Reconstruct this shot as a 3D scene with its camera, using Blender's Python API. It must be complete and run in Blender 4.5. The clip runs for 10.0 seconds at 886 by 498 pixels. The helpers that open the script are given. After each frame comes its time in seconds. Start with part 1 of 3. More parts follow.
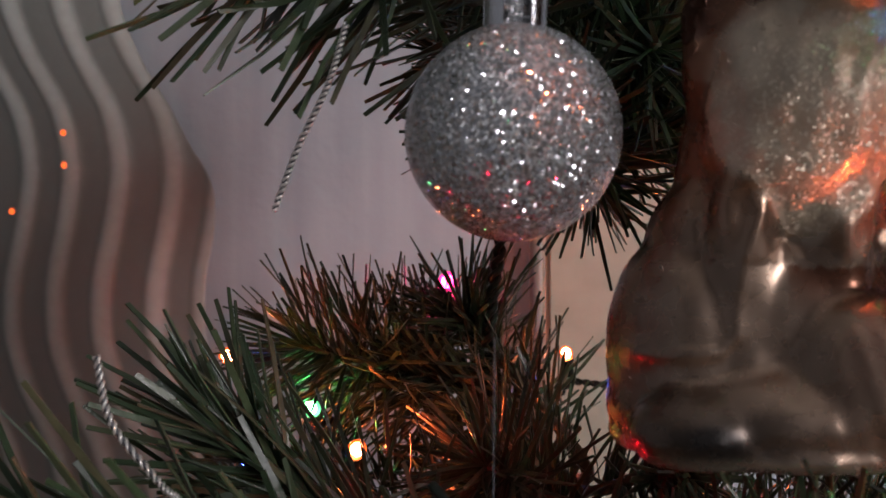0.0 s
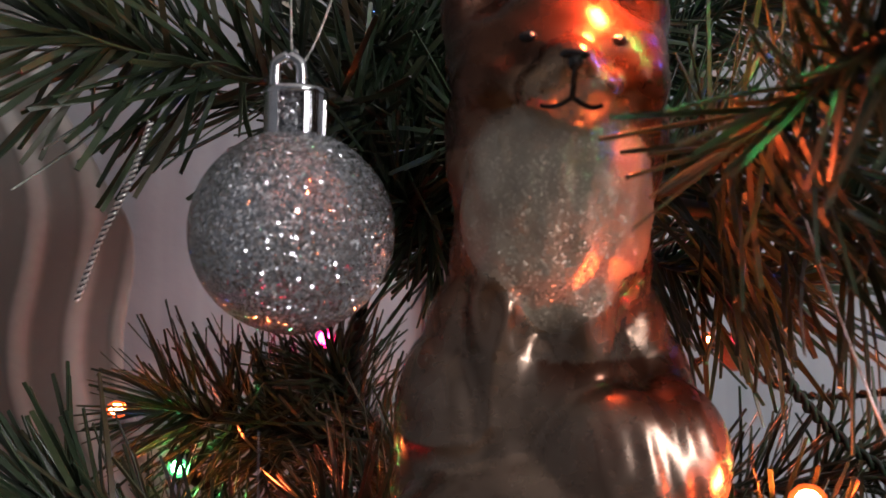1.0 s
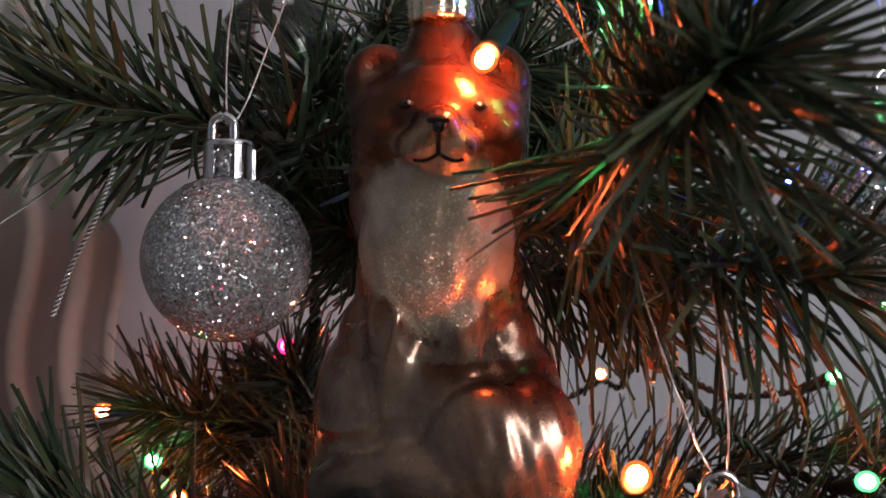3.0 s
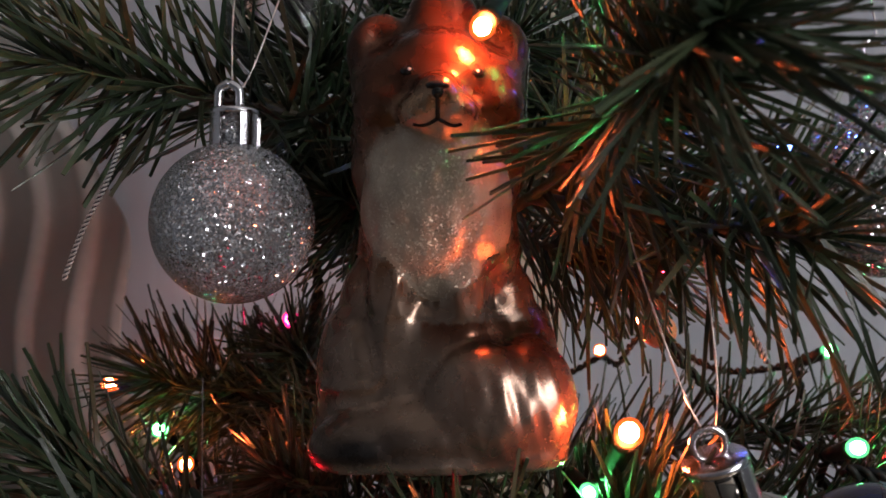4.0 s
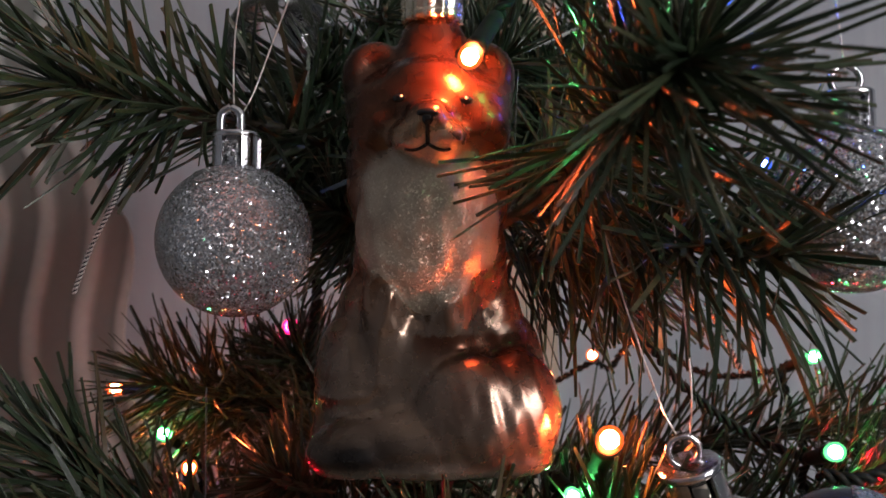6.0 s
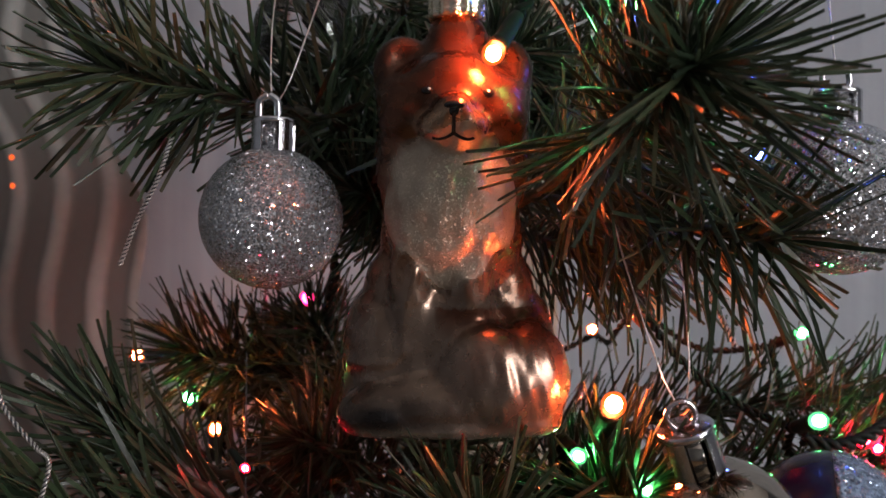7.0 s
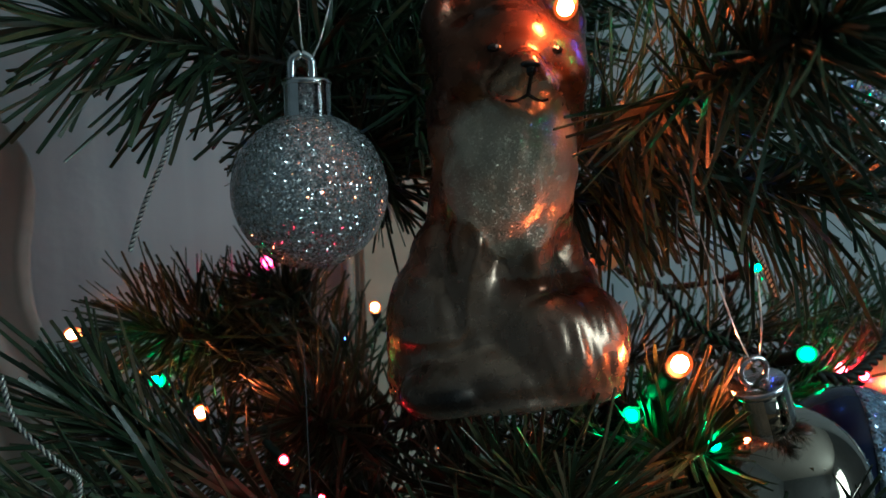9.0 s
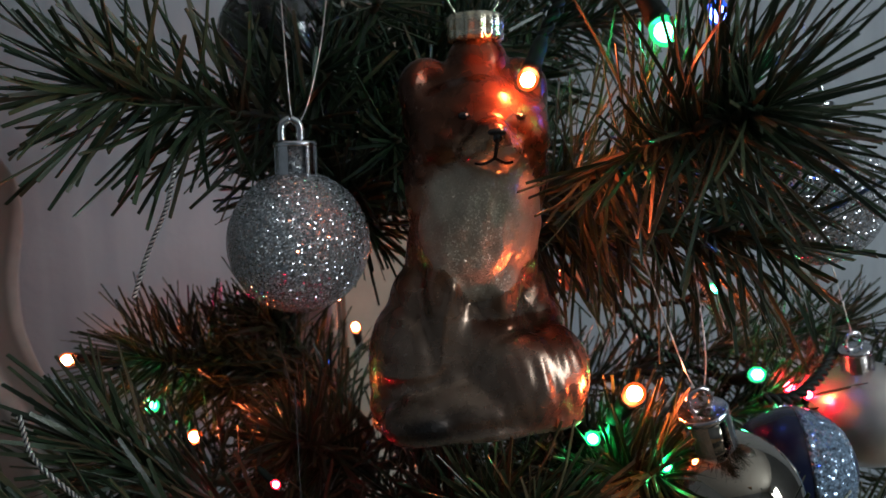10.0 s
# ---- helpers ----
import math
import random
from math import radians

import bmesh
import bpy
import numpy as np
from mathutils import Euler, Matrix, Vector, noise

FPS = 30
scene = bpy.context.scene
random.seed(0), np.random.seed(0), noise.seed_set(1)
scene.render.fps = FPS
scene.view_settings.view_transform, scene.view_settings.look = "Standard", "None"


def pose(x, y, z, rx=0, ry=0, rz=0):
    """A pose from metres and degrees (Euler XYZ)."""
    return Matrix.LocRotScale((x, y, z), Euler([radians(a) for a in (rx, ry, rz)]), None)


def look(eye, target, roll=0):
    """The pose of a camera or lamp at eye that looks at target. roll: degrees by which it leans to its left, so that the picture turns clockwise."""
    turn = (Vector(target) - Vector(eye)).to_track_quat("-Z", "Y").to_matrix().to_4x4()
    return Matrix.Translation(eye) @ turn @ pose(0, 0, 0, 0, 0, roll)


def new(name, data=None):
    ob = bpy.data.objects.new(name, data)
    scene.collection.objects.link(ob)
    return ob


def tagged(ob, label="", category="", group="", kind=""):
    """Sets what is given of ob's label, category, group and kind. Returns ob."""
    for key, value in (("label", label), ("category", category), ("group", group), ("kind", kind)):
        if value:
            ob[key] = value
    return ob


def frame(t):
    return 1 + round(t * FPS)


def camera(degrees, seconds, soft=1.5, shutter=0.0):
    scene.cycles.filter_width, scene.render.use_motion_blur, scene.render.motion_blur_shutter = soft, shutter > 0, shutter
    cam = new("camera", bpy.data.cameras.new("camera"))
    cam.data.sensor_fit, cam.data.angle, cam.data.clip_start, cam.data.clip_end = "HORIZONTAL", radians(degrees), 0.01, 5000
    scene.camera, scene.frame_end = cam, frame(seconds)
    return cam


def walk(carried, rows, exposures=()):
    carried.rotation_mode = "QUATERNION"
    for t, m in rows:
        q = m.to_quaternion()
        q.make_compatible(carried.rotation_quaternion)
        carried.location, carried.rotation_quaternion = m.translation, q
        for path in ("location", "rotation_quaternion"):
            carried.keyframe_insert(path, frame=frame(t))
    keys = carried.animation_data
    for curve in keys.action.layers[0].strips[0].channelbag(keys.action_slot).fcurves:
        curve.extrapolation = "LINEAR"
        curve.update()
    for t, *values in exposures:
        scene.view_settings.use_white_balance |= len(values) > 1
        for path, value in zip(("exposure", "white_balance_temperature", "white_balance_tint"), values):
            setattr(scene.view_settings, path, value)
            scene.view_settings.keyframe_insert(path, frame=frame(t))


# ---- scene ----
cam = camera(55.8, 10.0)
METRES, EYE, TILT, LEAN, TURN = 0.216, 1.2, 0.0, 0.0, 0.0
ROWS = [
    (0.0, 0.0, 0.0, 0.0, -0.0, 0.0, -0.0),
    (0.5, 0.0871, -0.0106, 0.0075, -1.11, 0.33, 0.34),
    (1.0, 0.1623, -0.0432, 0.0604, -1.73, 1.39, 0.24),
    (1.5, 0.2056, -0.1048, 0.1068, -2.05, 2.39, 0.32),
    (2.0, 0.2296, -0.1554, 0.1088, -2.01, 2.71, 0.31),
    (2.5, 0.2505, -0.1899, 0.0945, -1.97, 2.63, 0.35),
    (3.0, 0.2581, -0.2059, 0.0718, -1.47, 1.88, 0.56),
    (4.5, 0.2655, -0.2394, 0.0396, -1.09, 1.11, 0.46),
    (5.0, 0.2715, -0.2431, 0.0382, -0.92, 1.03, 0.56),
    (5.5, 0.2747, -0.2474, 0.0544, -1.1, 1.2, 0.61),
    (7.0, 0.2401, -0.3595, 0.0677, -1.47, -0.65, -0.3),
    (7.5, 0.1927, -0.3658, 0.0762, -3.4, -2.47, 0.06),
    (8.0, 0.1148, -0.3413, 0.0871, -6.35, -3.28, 0.9),
    (8.5, 0.0592, -0.3057, 0.1069, -9.84, -4.61, 1.68),
    (9.0, 0.0046, -0.2709, 0.1121, -12.17, -5.49, 2.06),
    (9.5, 0.0036, -0.2813, 0.1465, -13.95, -5.37, 2.42),
    (10.0, -0.0117, -0.3633, 0.175, -13.73, -5.5, 2.37),
]
EXPOSURES = [
    (0.0, 0.25, 7250, 20), (2.6, 0.2, 7250, 20), (4.3, 0.0, 7250, 20), (8.2, 0.0, 7250, 20), (8.5, -0.48, 6100, -2), (8.8, 0.0, 7250, 20), (9.0, -0.65, 5600, -20),
    (9.2, 0.0, 6900, 14), (9.5, -0.05, 8000, 26), (9.7, 0.0, 6900, 14), (10.0, -0.40, 6400, 3),
]
walk(cam, [(t, pose(0, 0, EYE, TILT, LEAN, TURN) @ pose(METRES * x, METRES * y, METRES * z, 90 + pitch, roll, yaw)) for t, x, y, z, yaw, pitch, roll in ROWS], EXPOSURES)

# ---- lens, room light, exposure ----
cam.data.dof.use_dof = True
cam.data.dof.focus_distance = 0.21
cam.data.dof.aperture_fstop = 26.0

world = bpy.data.worlds.new("room_world")
scene.world = world
world.use_nodes = True
sky = world.node_tree.nodes.new("ShaderNodeTexSky")
sky.sky_type = "NISHITA"
sky.sun_disc = False
sky.sun_elevation, sky.sun_rotation = radians(12), radians(200)
world.node_tree.links.new(sky.outputs["Color"], world.node_tree.nodes["Background"].inputs["Color"])
world.node_tree.nodes["Background"].inputs["Strength"].default_value = 0.05


def window_lamp(y, z, width, height, watts):
    data = bpy.data.lights.new("window_daylight", "AREA")
    data.shape, data.size, data.size_y, data.energy, data.color = "RECTANGLE", width, height, watts, (0.86, 0.93, 1.0)
    ob = new("window_daylight", data)
    ob.matrix_world = look((1.83, y, z), (0.1, 0.2, z - 0.25))
    return ob


for wy in (-1.71, -1.29):
    window_lamp(wy, 1.55, 0.36, 1.05, 23.0)

# ---- materials ----


def material(name):
    m = bpy.data.materials.new(name)
    m.use_nodes = True
    return m, m.node_tree.nodes, m.node_tree.links, m.node_tree.nodes["Principled BSDF"]


def ramp(nodes, stops):
    r = nodes.new("ShaderNodeValToRGB")
    while len(r.color_ramp.elements) < len(stops):
        r.color_ramp.elements.new(0.5)
    for e, (p, c) in zip(r.color_ramp.elements, stops):
        e.position, e.color = p, (*c, 1)
    return r


def noise_node(nodes, links, scale, detail=4.0, rough=0.55, coord="Object"):
    tc = nodes.new("ShaderNodeTexCoord")
    n = nodes.new("ShaderNodeTexNoise")
    n.inputs["Scale"].default_value, n.inputs["Detail"].default_value, n.inputs["Roughness"].default_value = scale, detail, rough
    links.new(tc.outputs[coord], n.inputs["Vector"])
    return n


def bump(nodes, links, source, strength, distance, bsdf):
    b = nodes.new("ShaderNodeBump")
    b.inputs["Strength"].default_value, b.inputs["Distance"].default_value = strength, distance
    links.new(source, b.inputs["Height"])
    links.new(b.outputs["Normal"], bsdf.inputs["Normal"])
    return b


def simple(name, dark, light, scale, rough=0.5, metal=0.0, relief=0.0, relief_scale=None, rough_spread=0.12, spec=0.5):
    m, nodes, links, bsdf = material(name)
    n = noise_node(nodes, links, scale)
    r = ramp(nodes, [(0.3, dark), (0.7, light)])
    links.new(n.outputs["Fac"], r.inputs["Fac"])
    links.new(r.outputs["Color"], bsdf.inputs["Base Color"])
    n2 = noise_node(nodes, links, relief_scale or scale * 9)
    mr = nodes.new("ShaderNodeMapRange")
    mr.inputs["To Min"].default_value, mr.inputs["To Max"].default_value = max(0.02, rough - rough_spread), rough + rough_spread
    links.new(n2.outputs["Fac"], mr.inputs["Value"])
    links.new(mr.outputs["Result"], bsdf.inputs["Roughness"])
    bsdf.inputs["Metallic"].default_value = metal
    bsdf.inputs["Specular IOR Level"].default_value = spec
    if relief:
        bump(nodes, links, n2.outputs["Fac"], 0.6, relief, bsdf)
    return m


def needle_material(name, per_object):
    m, nodes, links, bsdf = material(name)
    if per_object:
        src = nodes.new("ShaderNodeObjectInfo").outputs["Random"]
    else:
        src = nodes.new("ShaderNodeNewGeometry").outputs["Random Per Island"]
    r = ramp(nodes, [(0.0, (0.014, 0.026, 0.014)), (0.4, (0.025, 0.044, 0.023)), (0.72, (0.043, 0.066, 0.032)), (0.86, (0.056, 0.062, 0.033)), (1.0, (0.086, 0.058, 0.034))])
    links.new(src, r.inputs["Fac"])
    n = noise_node(nodes, links, 240.0, 3.0)
    mix = nodes.new("ShaderNodeMix")
    mix.data_type, mix.blend_type = "RGBA", "MULTIPLY"
    mix.inputs["Factor"].default_value = 0.6
    r2 = ramp(nodes, [(0.3, (0.55, 0.55, 0.55)), (0.7, (1.25, 1.25, 1.2))])
    links.new(n.outputs["Fac"], r2.inputs["Fac"])
    links.new(r.outputs["Color"], mix.inputs["A"])
    links.new(r2.outputs["Color"], mix.inputs["B"])
    links.new(mix.outputs["Result"], bsdf.inputs["Base Color"])
    bsdf.inputs["Roughness"].default_value = 0.33
    bsdf.inputs["Specular IOR Level"].default_value = 0.4
    if per_object:
        tc = nodes.new("ShaderNodeTexCoord")
        wave = nodes.new("ShaderNodeTexWave")
        wave.bands_direction = "Z"
        wave.inputs["Scale"].default_value, wave.inputs["Distortion"].default_value = 800.0, 0.6
        links.new(tc.outputs["Object"], wave.inputs["Vector"])
        bump(nodes, links, wave.outputs["Fac"], 0.22, 0.0002, bsdf)
    else:
        n3 = noise_node(nodes, links, 1400.0, 2.0)
        bump(nodes, links, n3.outputs["Fac"], 0.5, 0.0002, bsdf)
    return m


def glitter_material(name, tint, flake, rough=0.18, tilt=0.75, base=0.5):
    """Small mirror flakes, each cell with a facing of its own."""
    m, nodes, links, bsdf = material(name)
    tc = nodes.new("ShaderNodeTexCoord")
    v = nodes.new("ShaderNodeTexVoronoi")
    v.inputs["Scale"].default_value = 1.0 / flake
    v.inputs["Randomness"].default_value = 1.0
    links.new(tc.outputs["Object"], v.inputs["Vector"])
    sub = nodes.new("ShaderNodeVectorMath")
    sub.operation = "SUBTRACT"
    sub.inputs[1].default_value = (0.5, 0.5, 0.5)
    links.new(v.outputs["Color"], sub.inputs[0])
    sc = nodes.new("ShaderNodeVectorMath")
    sc.operation = "SCALE"
    sc.inputs["Scale"].default_value = tilt * 2
    links.new(sub.outputs["Vector"], sc.inputs[0])
    geo = nodes.new("ShaderNodeNewGeometry")
    add = nodes.new("ShaderNodeVectorMath")
    add.operation = "ADD"
    links.new(geo.outputs["Normal"], add.inputs[0])
    links.new(sc.outputs["Vector"], add.inputs[1])
    nrm = nodes.new("ShaderNodeVectorMath")
    nrm.operation = "NORMALIZE"
    links.new(add.outputs["Vector"], nrm.inputs[0])
    links.new(nrm.outputs["Vector"], bsdf.inputs["Normal"])
    sep = nodes.new("ShaderNodeSeparateColor")
    links.new(v.outputs["Color"], sep.inputs["Color"])
    r = ramp(nodes, [(0.0, tuple(c * 0.34 for c in tint)), (0.6, tuple(c * 0.74 for c in tint)), (1.0, tint)])
    links.new(sep.outputs["Green"], r.inputs["Fac"])
    links.new(r.outputs["Color"], bsdf.inputs["Base Color"])
    bsdf.inputs["Metallic"].default_value = base
    bsdf.inputs["Roughness"].default_value = rough
    bsdf.inputs["Specular IOR Level"].default_value = 0.9
    return m


def bulb_material(name, colour, strength):
    """Thin coloured glass that glows, see-through to the filament."""
    m, nodes, links, bsdf = material(name)
    nodes.remove(bsdf)
    clear = nodes.new("ShaderNodeBsdfTransparent")
    clear.inputs["Color"].default_value = (*[0.25 + 0.75 * c for c in colour], 1)
    glow = nodes.new("ShaderNodeEmission")
    glow.inputs["Color"].default_value, glow.inputs["Strength"].default_value = (*colour, 1), strength
    gloss = nodes.new("ShaderNodeBsdfGlossy")
    gloss.inputs["Roughness"].default_value = 0.1
    one, two = nodes.new("ShaderNodeMixShader"), nodes.new("ShaderNodeMixShader")
    one.inputs["Fac"].default_value, two.inputs["Fac"].default_value = 0.5, 0.06
    links.new(clear.outputs[0], one.inputs[1])
    links.new(glow.outputs[0], one.inputs[2])
    links.new(one.outputs[0], two.inputs[1])
    links.new(gloss.outputs[0], two.inputs[2])
    links.new(two.outputs[0], nodes["Material Output"].inputs["Surface"])
    return m


def filament_material(name, colour, strength):
    m, nodes, links, bsdf = material(name)
    bsdf.inputs["Base Color"].default_value = (0.8, 0.8, 0.8, 1)
    bsdf.inputs["Emission Color"].default_value = (*colour, 1)
    bsdf.inputs["Emission Strength"].default_value = strength
    return m


def glass_material(name, colour, rough=0.02):
    m, nodes, links, bsdf = material(name)
    bsdf.inputs["Base Color"].default_value = (*colour, 1)
    bsdf.inputs["Transmission Weight"].default_value = 1.0
    bsdf.inputs["Roughness"].default_value = rough
    bsdf.inputs["IOR"].default_value = 1.45
    return m


M_NEEDLE = needle_material("pvc_needle", False)
M_NEEDLE_ONE = needle_material("pvc_needle_single", True)
M_STEM = simple("wrapped_wire", (0.03, 0.035, 0.02), (0.075, 0.055, 0.03), 400, 0.6, 0, 0.0004)
M_TRUNK = simple("trunk_pole", (0.15, 0.15, 0.115), (0.21, 0.205, 0.16), 60, 0.4, 0, 0.0003)
M_BOARD = simple("beige_board", (0.30, 0.275, 0.215), (0.38, 0.35, 0.28), 30, 0.6, 0, 0.0006)
def wall_material():
    m, nodes, links, bsdf = material("wall_paint")
    tc = nodes.new("ShaderNodeTexCoord")
    mp = nodes.new("ShaderNodeMapping")
    mp.inputs["Scale"].default_value = (60.0, 60.0, 2.5)
    links.new(tc.outputs["Object"], mp.inputs["Vector"])
    streak = nodes.new("ShaderNodeTexNoise")
    streak.inputs["Scale"].default_value, streak.inputs["Detail"].default_value = 1.0, 5.0
    links.new(mp.outputs["Vector"], streak.inputs["Vector"])
    blotch = noise_node(nodes, links, 7.0)
    mix = nodes.new("ShaderNodeMath")
    links.new(streak.outputs["Fac"], mix.inputs[0])
    links.new(blotch.outputs["Fac"], mix.inputs[1])
    r = ramp(nodes, [(0.0, (0.235, 0.262, 0.295)), (1.0, (0.35, 0.38, 0.415))])
    span = nodes.new("ShaderNodeMapRange")
    span.inputs["From Min"].default_value, span.inputs["From Max"].default_value = 0.6, 1.4
    links.new(mix.outputs["Value"], span.inputs["Value"])
    links.new(span.outputs["Result"], r.inputs["Fac"])
    links.new(r.outputs["Color"], bsdf.inputs["Base Color"])
    bsdf.inputs["Roughness"].default_value = 0.7
    fine = noise_node(nodes, links, 90.0)
    bump(nodes, links, fine.outputs["Fac"], 0.6, 0.0012, bsdf)
    return m


M_WALL = wall_material()
M_FLOOR = simple("floor_wood", (0.16, 0.10, 0.06), (0.30, 0.20, 0.12), 8, 0.4, 0, 0.001)
M_CEIL = simple("ceiling_paint", (0.74, 0.74, 0.72), (0.8, 0.8, 0.79), 3, 0.8)
M_SILVER_GLITTER = glitter_material("silver_glitter", (0.84, 0.86, 0.91), 0.00042, 0.13, 0.85, 0.7)
M_BLUE_GLITTER = glitter_material("blue_glitter", (0.45, 0.62, 0.86), 0.0007)
M_CHROME = simple("chrome_plastic", (0.52, 0.52, 0.54), (0.66, 0.66, 0.68), 300, 0.14, 1.0, 0.0001)
M_GOLD_CAP = simple("champagne_cap", (0.62, 0.55, 0.40), (0.80, 0.74, 0.60), 500, 0.25, 1.0, 0.0005, 700)
M_CHAMPAGNE = simple("champagne_mirror", (0.36, 0.31, 0.255), (0.50, 0.44, 0.37), 60, 0.07, 1.0, 0, None, 0.04)
M_PEARL = simple("satin_pearl", (0.60, 0.55, 0.51), (0.72, 0.67, 0.63), 90, 0.34, 0.75)
M_NAVY = simple("navy_lacquer", (0.008, 0.012, 0.04), (0.014, 0.02, 0.06), 120, 0.2)
M_GLASS = glass_material("clear_glass", (0.97, 0.98, 0.98))
M_THREAD = simple("silver_thread", (0.42, 0.40, 0.38), (0.80, 0.78, 0.74), 1800, 0.3, 0.8)
M_CORD_DARK = simple("dark_cord", (0.02, 0.02, 0.025), (0.05, 0.05, 0.06), 900, 0.5)
M_CABLE = simple("green_cable", (0.005, 0.008, 0.005), (0.010, 0.014, 0.010), 300, 0.6, spec=0.25)
M_BLACK = simple("black_paint", (0.006, 0.006, 0.006), (0.014, 0.012, 0.012), 400, 0.12)
M_WHITE = simple("white_paint_dot", (0.75, 0.75, 0.75), (0.82, 0.82, 0.82), 400, 0.3)
M_ORANGE = simple("orange_lacquer", (0.55, 0.16, 0.06), (0.70, 0.26, 0.12), 90, 0.25)
BULBS = {
    "amber": bulb_material("amber_bulb", (1.0, 0.17, 0.035), 2.0),
    "bright": bulb_material("near_amber_bulb", (1.0, 0.17, 0.035), 2.0),
    "pink": bulb_material("magenta_bulb", (1.0, 0.04, 0.30), 3.0),
    "red": bulb_material("red_bulb", (1.0, 0.03, 0.07), 2.4),
    "green": bulb_material("green_bulb", (0.10, 1.0, 0.42), 1.8),
    "blue": bulb_material("blue_bulb", (0.05, 0.18, 1.0), 2.0),
}
FILAMENTS = {
    "amber": filament_material("amber_filament", (1.0, 0.38, 0.155), 1650.0),
    "bright": filament_material("near_amber_filament", (1.0, 0.38, 0.155), 2500.0),
    "pink": filament_material("magenta_filament", (1.0, 0.06, 0.26), 150.0),
    "red": filament_material("red_filament", (1.0, 0.04, 0.11), 900.0),
    "green": filament_material("green_filament", (0.16, 1.0, 0.44), 330.0),
    "blue": filament_material("blue_filament", (0.12, 0.27, 1.0), 300.0),
}


def curtain_material():
    m, nodes, links, bsdf = material("satin_curtain")
    at = nodes.new("ShaderNodeAttribute")
    at.attribute_name = "stripe"
    r = ramp(nodes, [(0.0, (0.122, 0.130, 0.120)), (0.35, (0.16, 0.172, 0.158)), (1.0, (0.38, 0.405, 0.385))])
    n = noise_node(nodes, links, 160.0)
    mx = nodes.new("ShaderNodeMath")
    mx.operation = "MULTIPLY_ADD"
    mx.inputs[1].default_value, mx.inputs[2].default_value = 0.25, -0.12
    links.new(n.outputs["Fac"], mx.inputs[0])
    ad = nodes.new("ShaderNodeMath")
    links.new(at.outputs["Fac"], ad.inputs[0])
    links.new(mx.outputs["Value"], ad.inputs[1])
    links.new(ad.outputs["Value"], r.inputs["Fac"])
    links.new(r.outputs["Color"], bsdf.inputs["Base Color"])
    bsdf.inputs["Roughness"].default_value = 0.45
    n2 = noise_node(nodes, links, 1500.0, 2.0)
    bump(nodes, links, n2.outputs["Fac"], 0.4, 0.0004, bsdf)
    return m


def fox_material(name, glitter):
    m, nodes, links, bsdf = material(name)
    at = nodes.new("ShaderNodeAttribute")
    at.attribute_name = "paint"
    n = noise_node(nodes, links, 110.0, 5.0)
    r = ramp(nodes, [(0.25, (0.62, 0.60, 0.58)), (0.75, (1.2, 1.2, 1.2))])
    links.new(n.outputs["Fac"], r.inputs["Fac"])
    mix = nodes.new("ShaderNodeMix")
    mix.data_type, mix.blend_type = "RGBA", "MULTIPLY"
    mix.inputs["Factor"].default_value = 0.8
    links.new(at.outputs["Color"], mix.inputs["A"])
    links.new(r.outputs["Color"], mix.inputs["B"])
    links.new(mix.outputs["Result"], bsdf.inputs["Base Color"])
    bsdf.inputs["Metallic"].default_value = 0.4 if glitter else 0.8
    n2 = noise_node(nodes, links, 320.0, 3.0)
    mr = nodes.new("ShaderNodeMapRange")
    mr.inputs["To Min"].default_value, mr.inputs["To Max"].default_value = (0.28, 0.42) if glitter else (0.21, 0.33)
    links.new(n2.outputs["Fac"], mr.inputs["Value"])
    links.new(mr.outputs["Result"], bsdf.inputs["Roughness"])
    if glitter:
        tc = nodes.new("ShaderNodeTexCoord")
        v = nodes.new("ShaderNodeTexVoronoi")
        v.inputs["Scale"].default_value = 2600.0
        links.new(tc.outputs["Object"], v.inputs["Vector"])
        sub = nodes.new("ShaderNodeVectorMath")
        sub.operation = "SUBTRACT"
        sub.inputs[1].default_value = (0.5, 0.5, 0.5)
        links.new(v.outputs["Color"], sub.inputs[0])
        sc = nodes.new("ShaderNodeVectorMath")
        sc.operation = "SCALE"
        pick = nodes.new("ShaderNodeSeparateColor")
        links.new(v.outputs["Color"], pick.inputs["Color"])
        few = nodes.new("ShaderNodeMapRange")
        few.inputs["From Min"].default_value, few.inputs["From Max"].default_value = 0.62, 0.72
        few.inputs["To Min"].default_value, few.inputs["To Max"].default_value = 0.14, 0.85
        links.new(pick.outputs["Blue"], few.inputs["Value"])
        links.new(few.outputs["Result"], sc.inputs["Scale"])
        links.new(sub.outputs["Vector"], sc.inputs[0])
        b = nodes.new("ShaderNodeBump")
        b.inputs["Strength"].default_value, b.inputs["Distance"].default_value = 0.35, 0.0010
        links.new(n.outputs["Fac"], b.inputs["Height"])
        add = nodes.new("ShaderNodeVectorMath")
        links.new(b.outputs["Normal"], add.inputs[0])
        links.new(sc.outputs["Vector"], add.inputs[1])
        nrm = nodes.new("ShaderNodeVectorMath")
        nrm.operation = "NORMALIZE"
        links.new(add.outputs["Vector"], nrm.inputs[0])
        links.new(nrm.outputs["Vector"], bsdf.inputs["Normal"])
    return m


M_CURTAIN = curtain_material()
M_FOX = fox_material("mercury_glass_paint", False)
M_FOX_CHEST = fox_material("glittered_chest_paint", True)

from mathutils.bvhtree import BVHTree

# ---- mesh helpers ----


def thing(name, at, label, category, group="", kind=""):
    ob = new(name)
    ob.location = at
    ob.empty_display_size = 0.01
    return tagged(ob, label, category, group, kind)


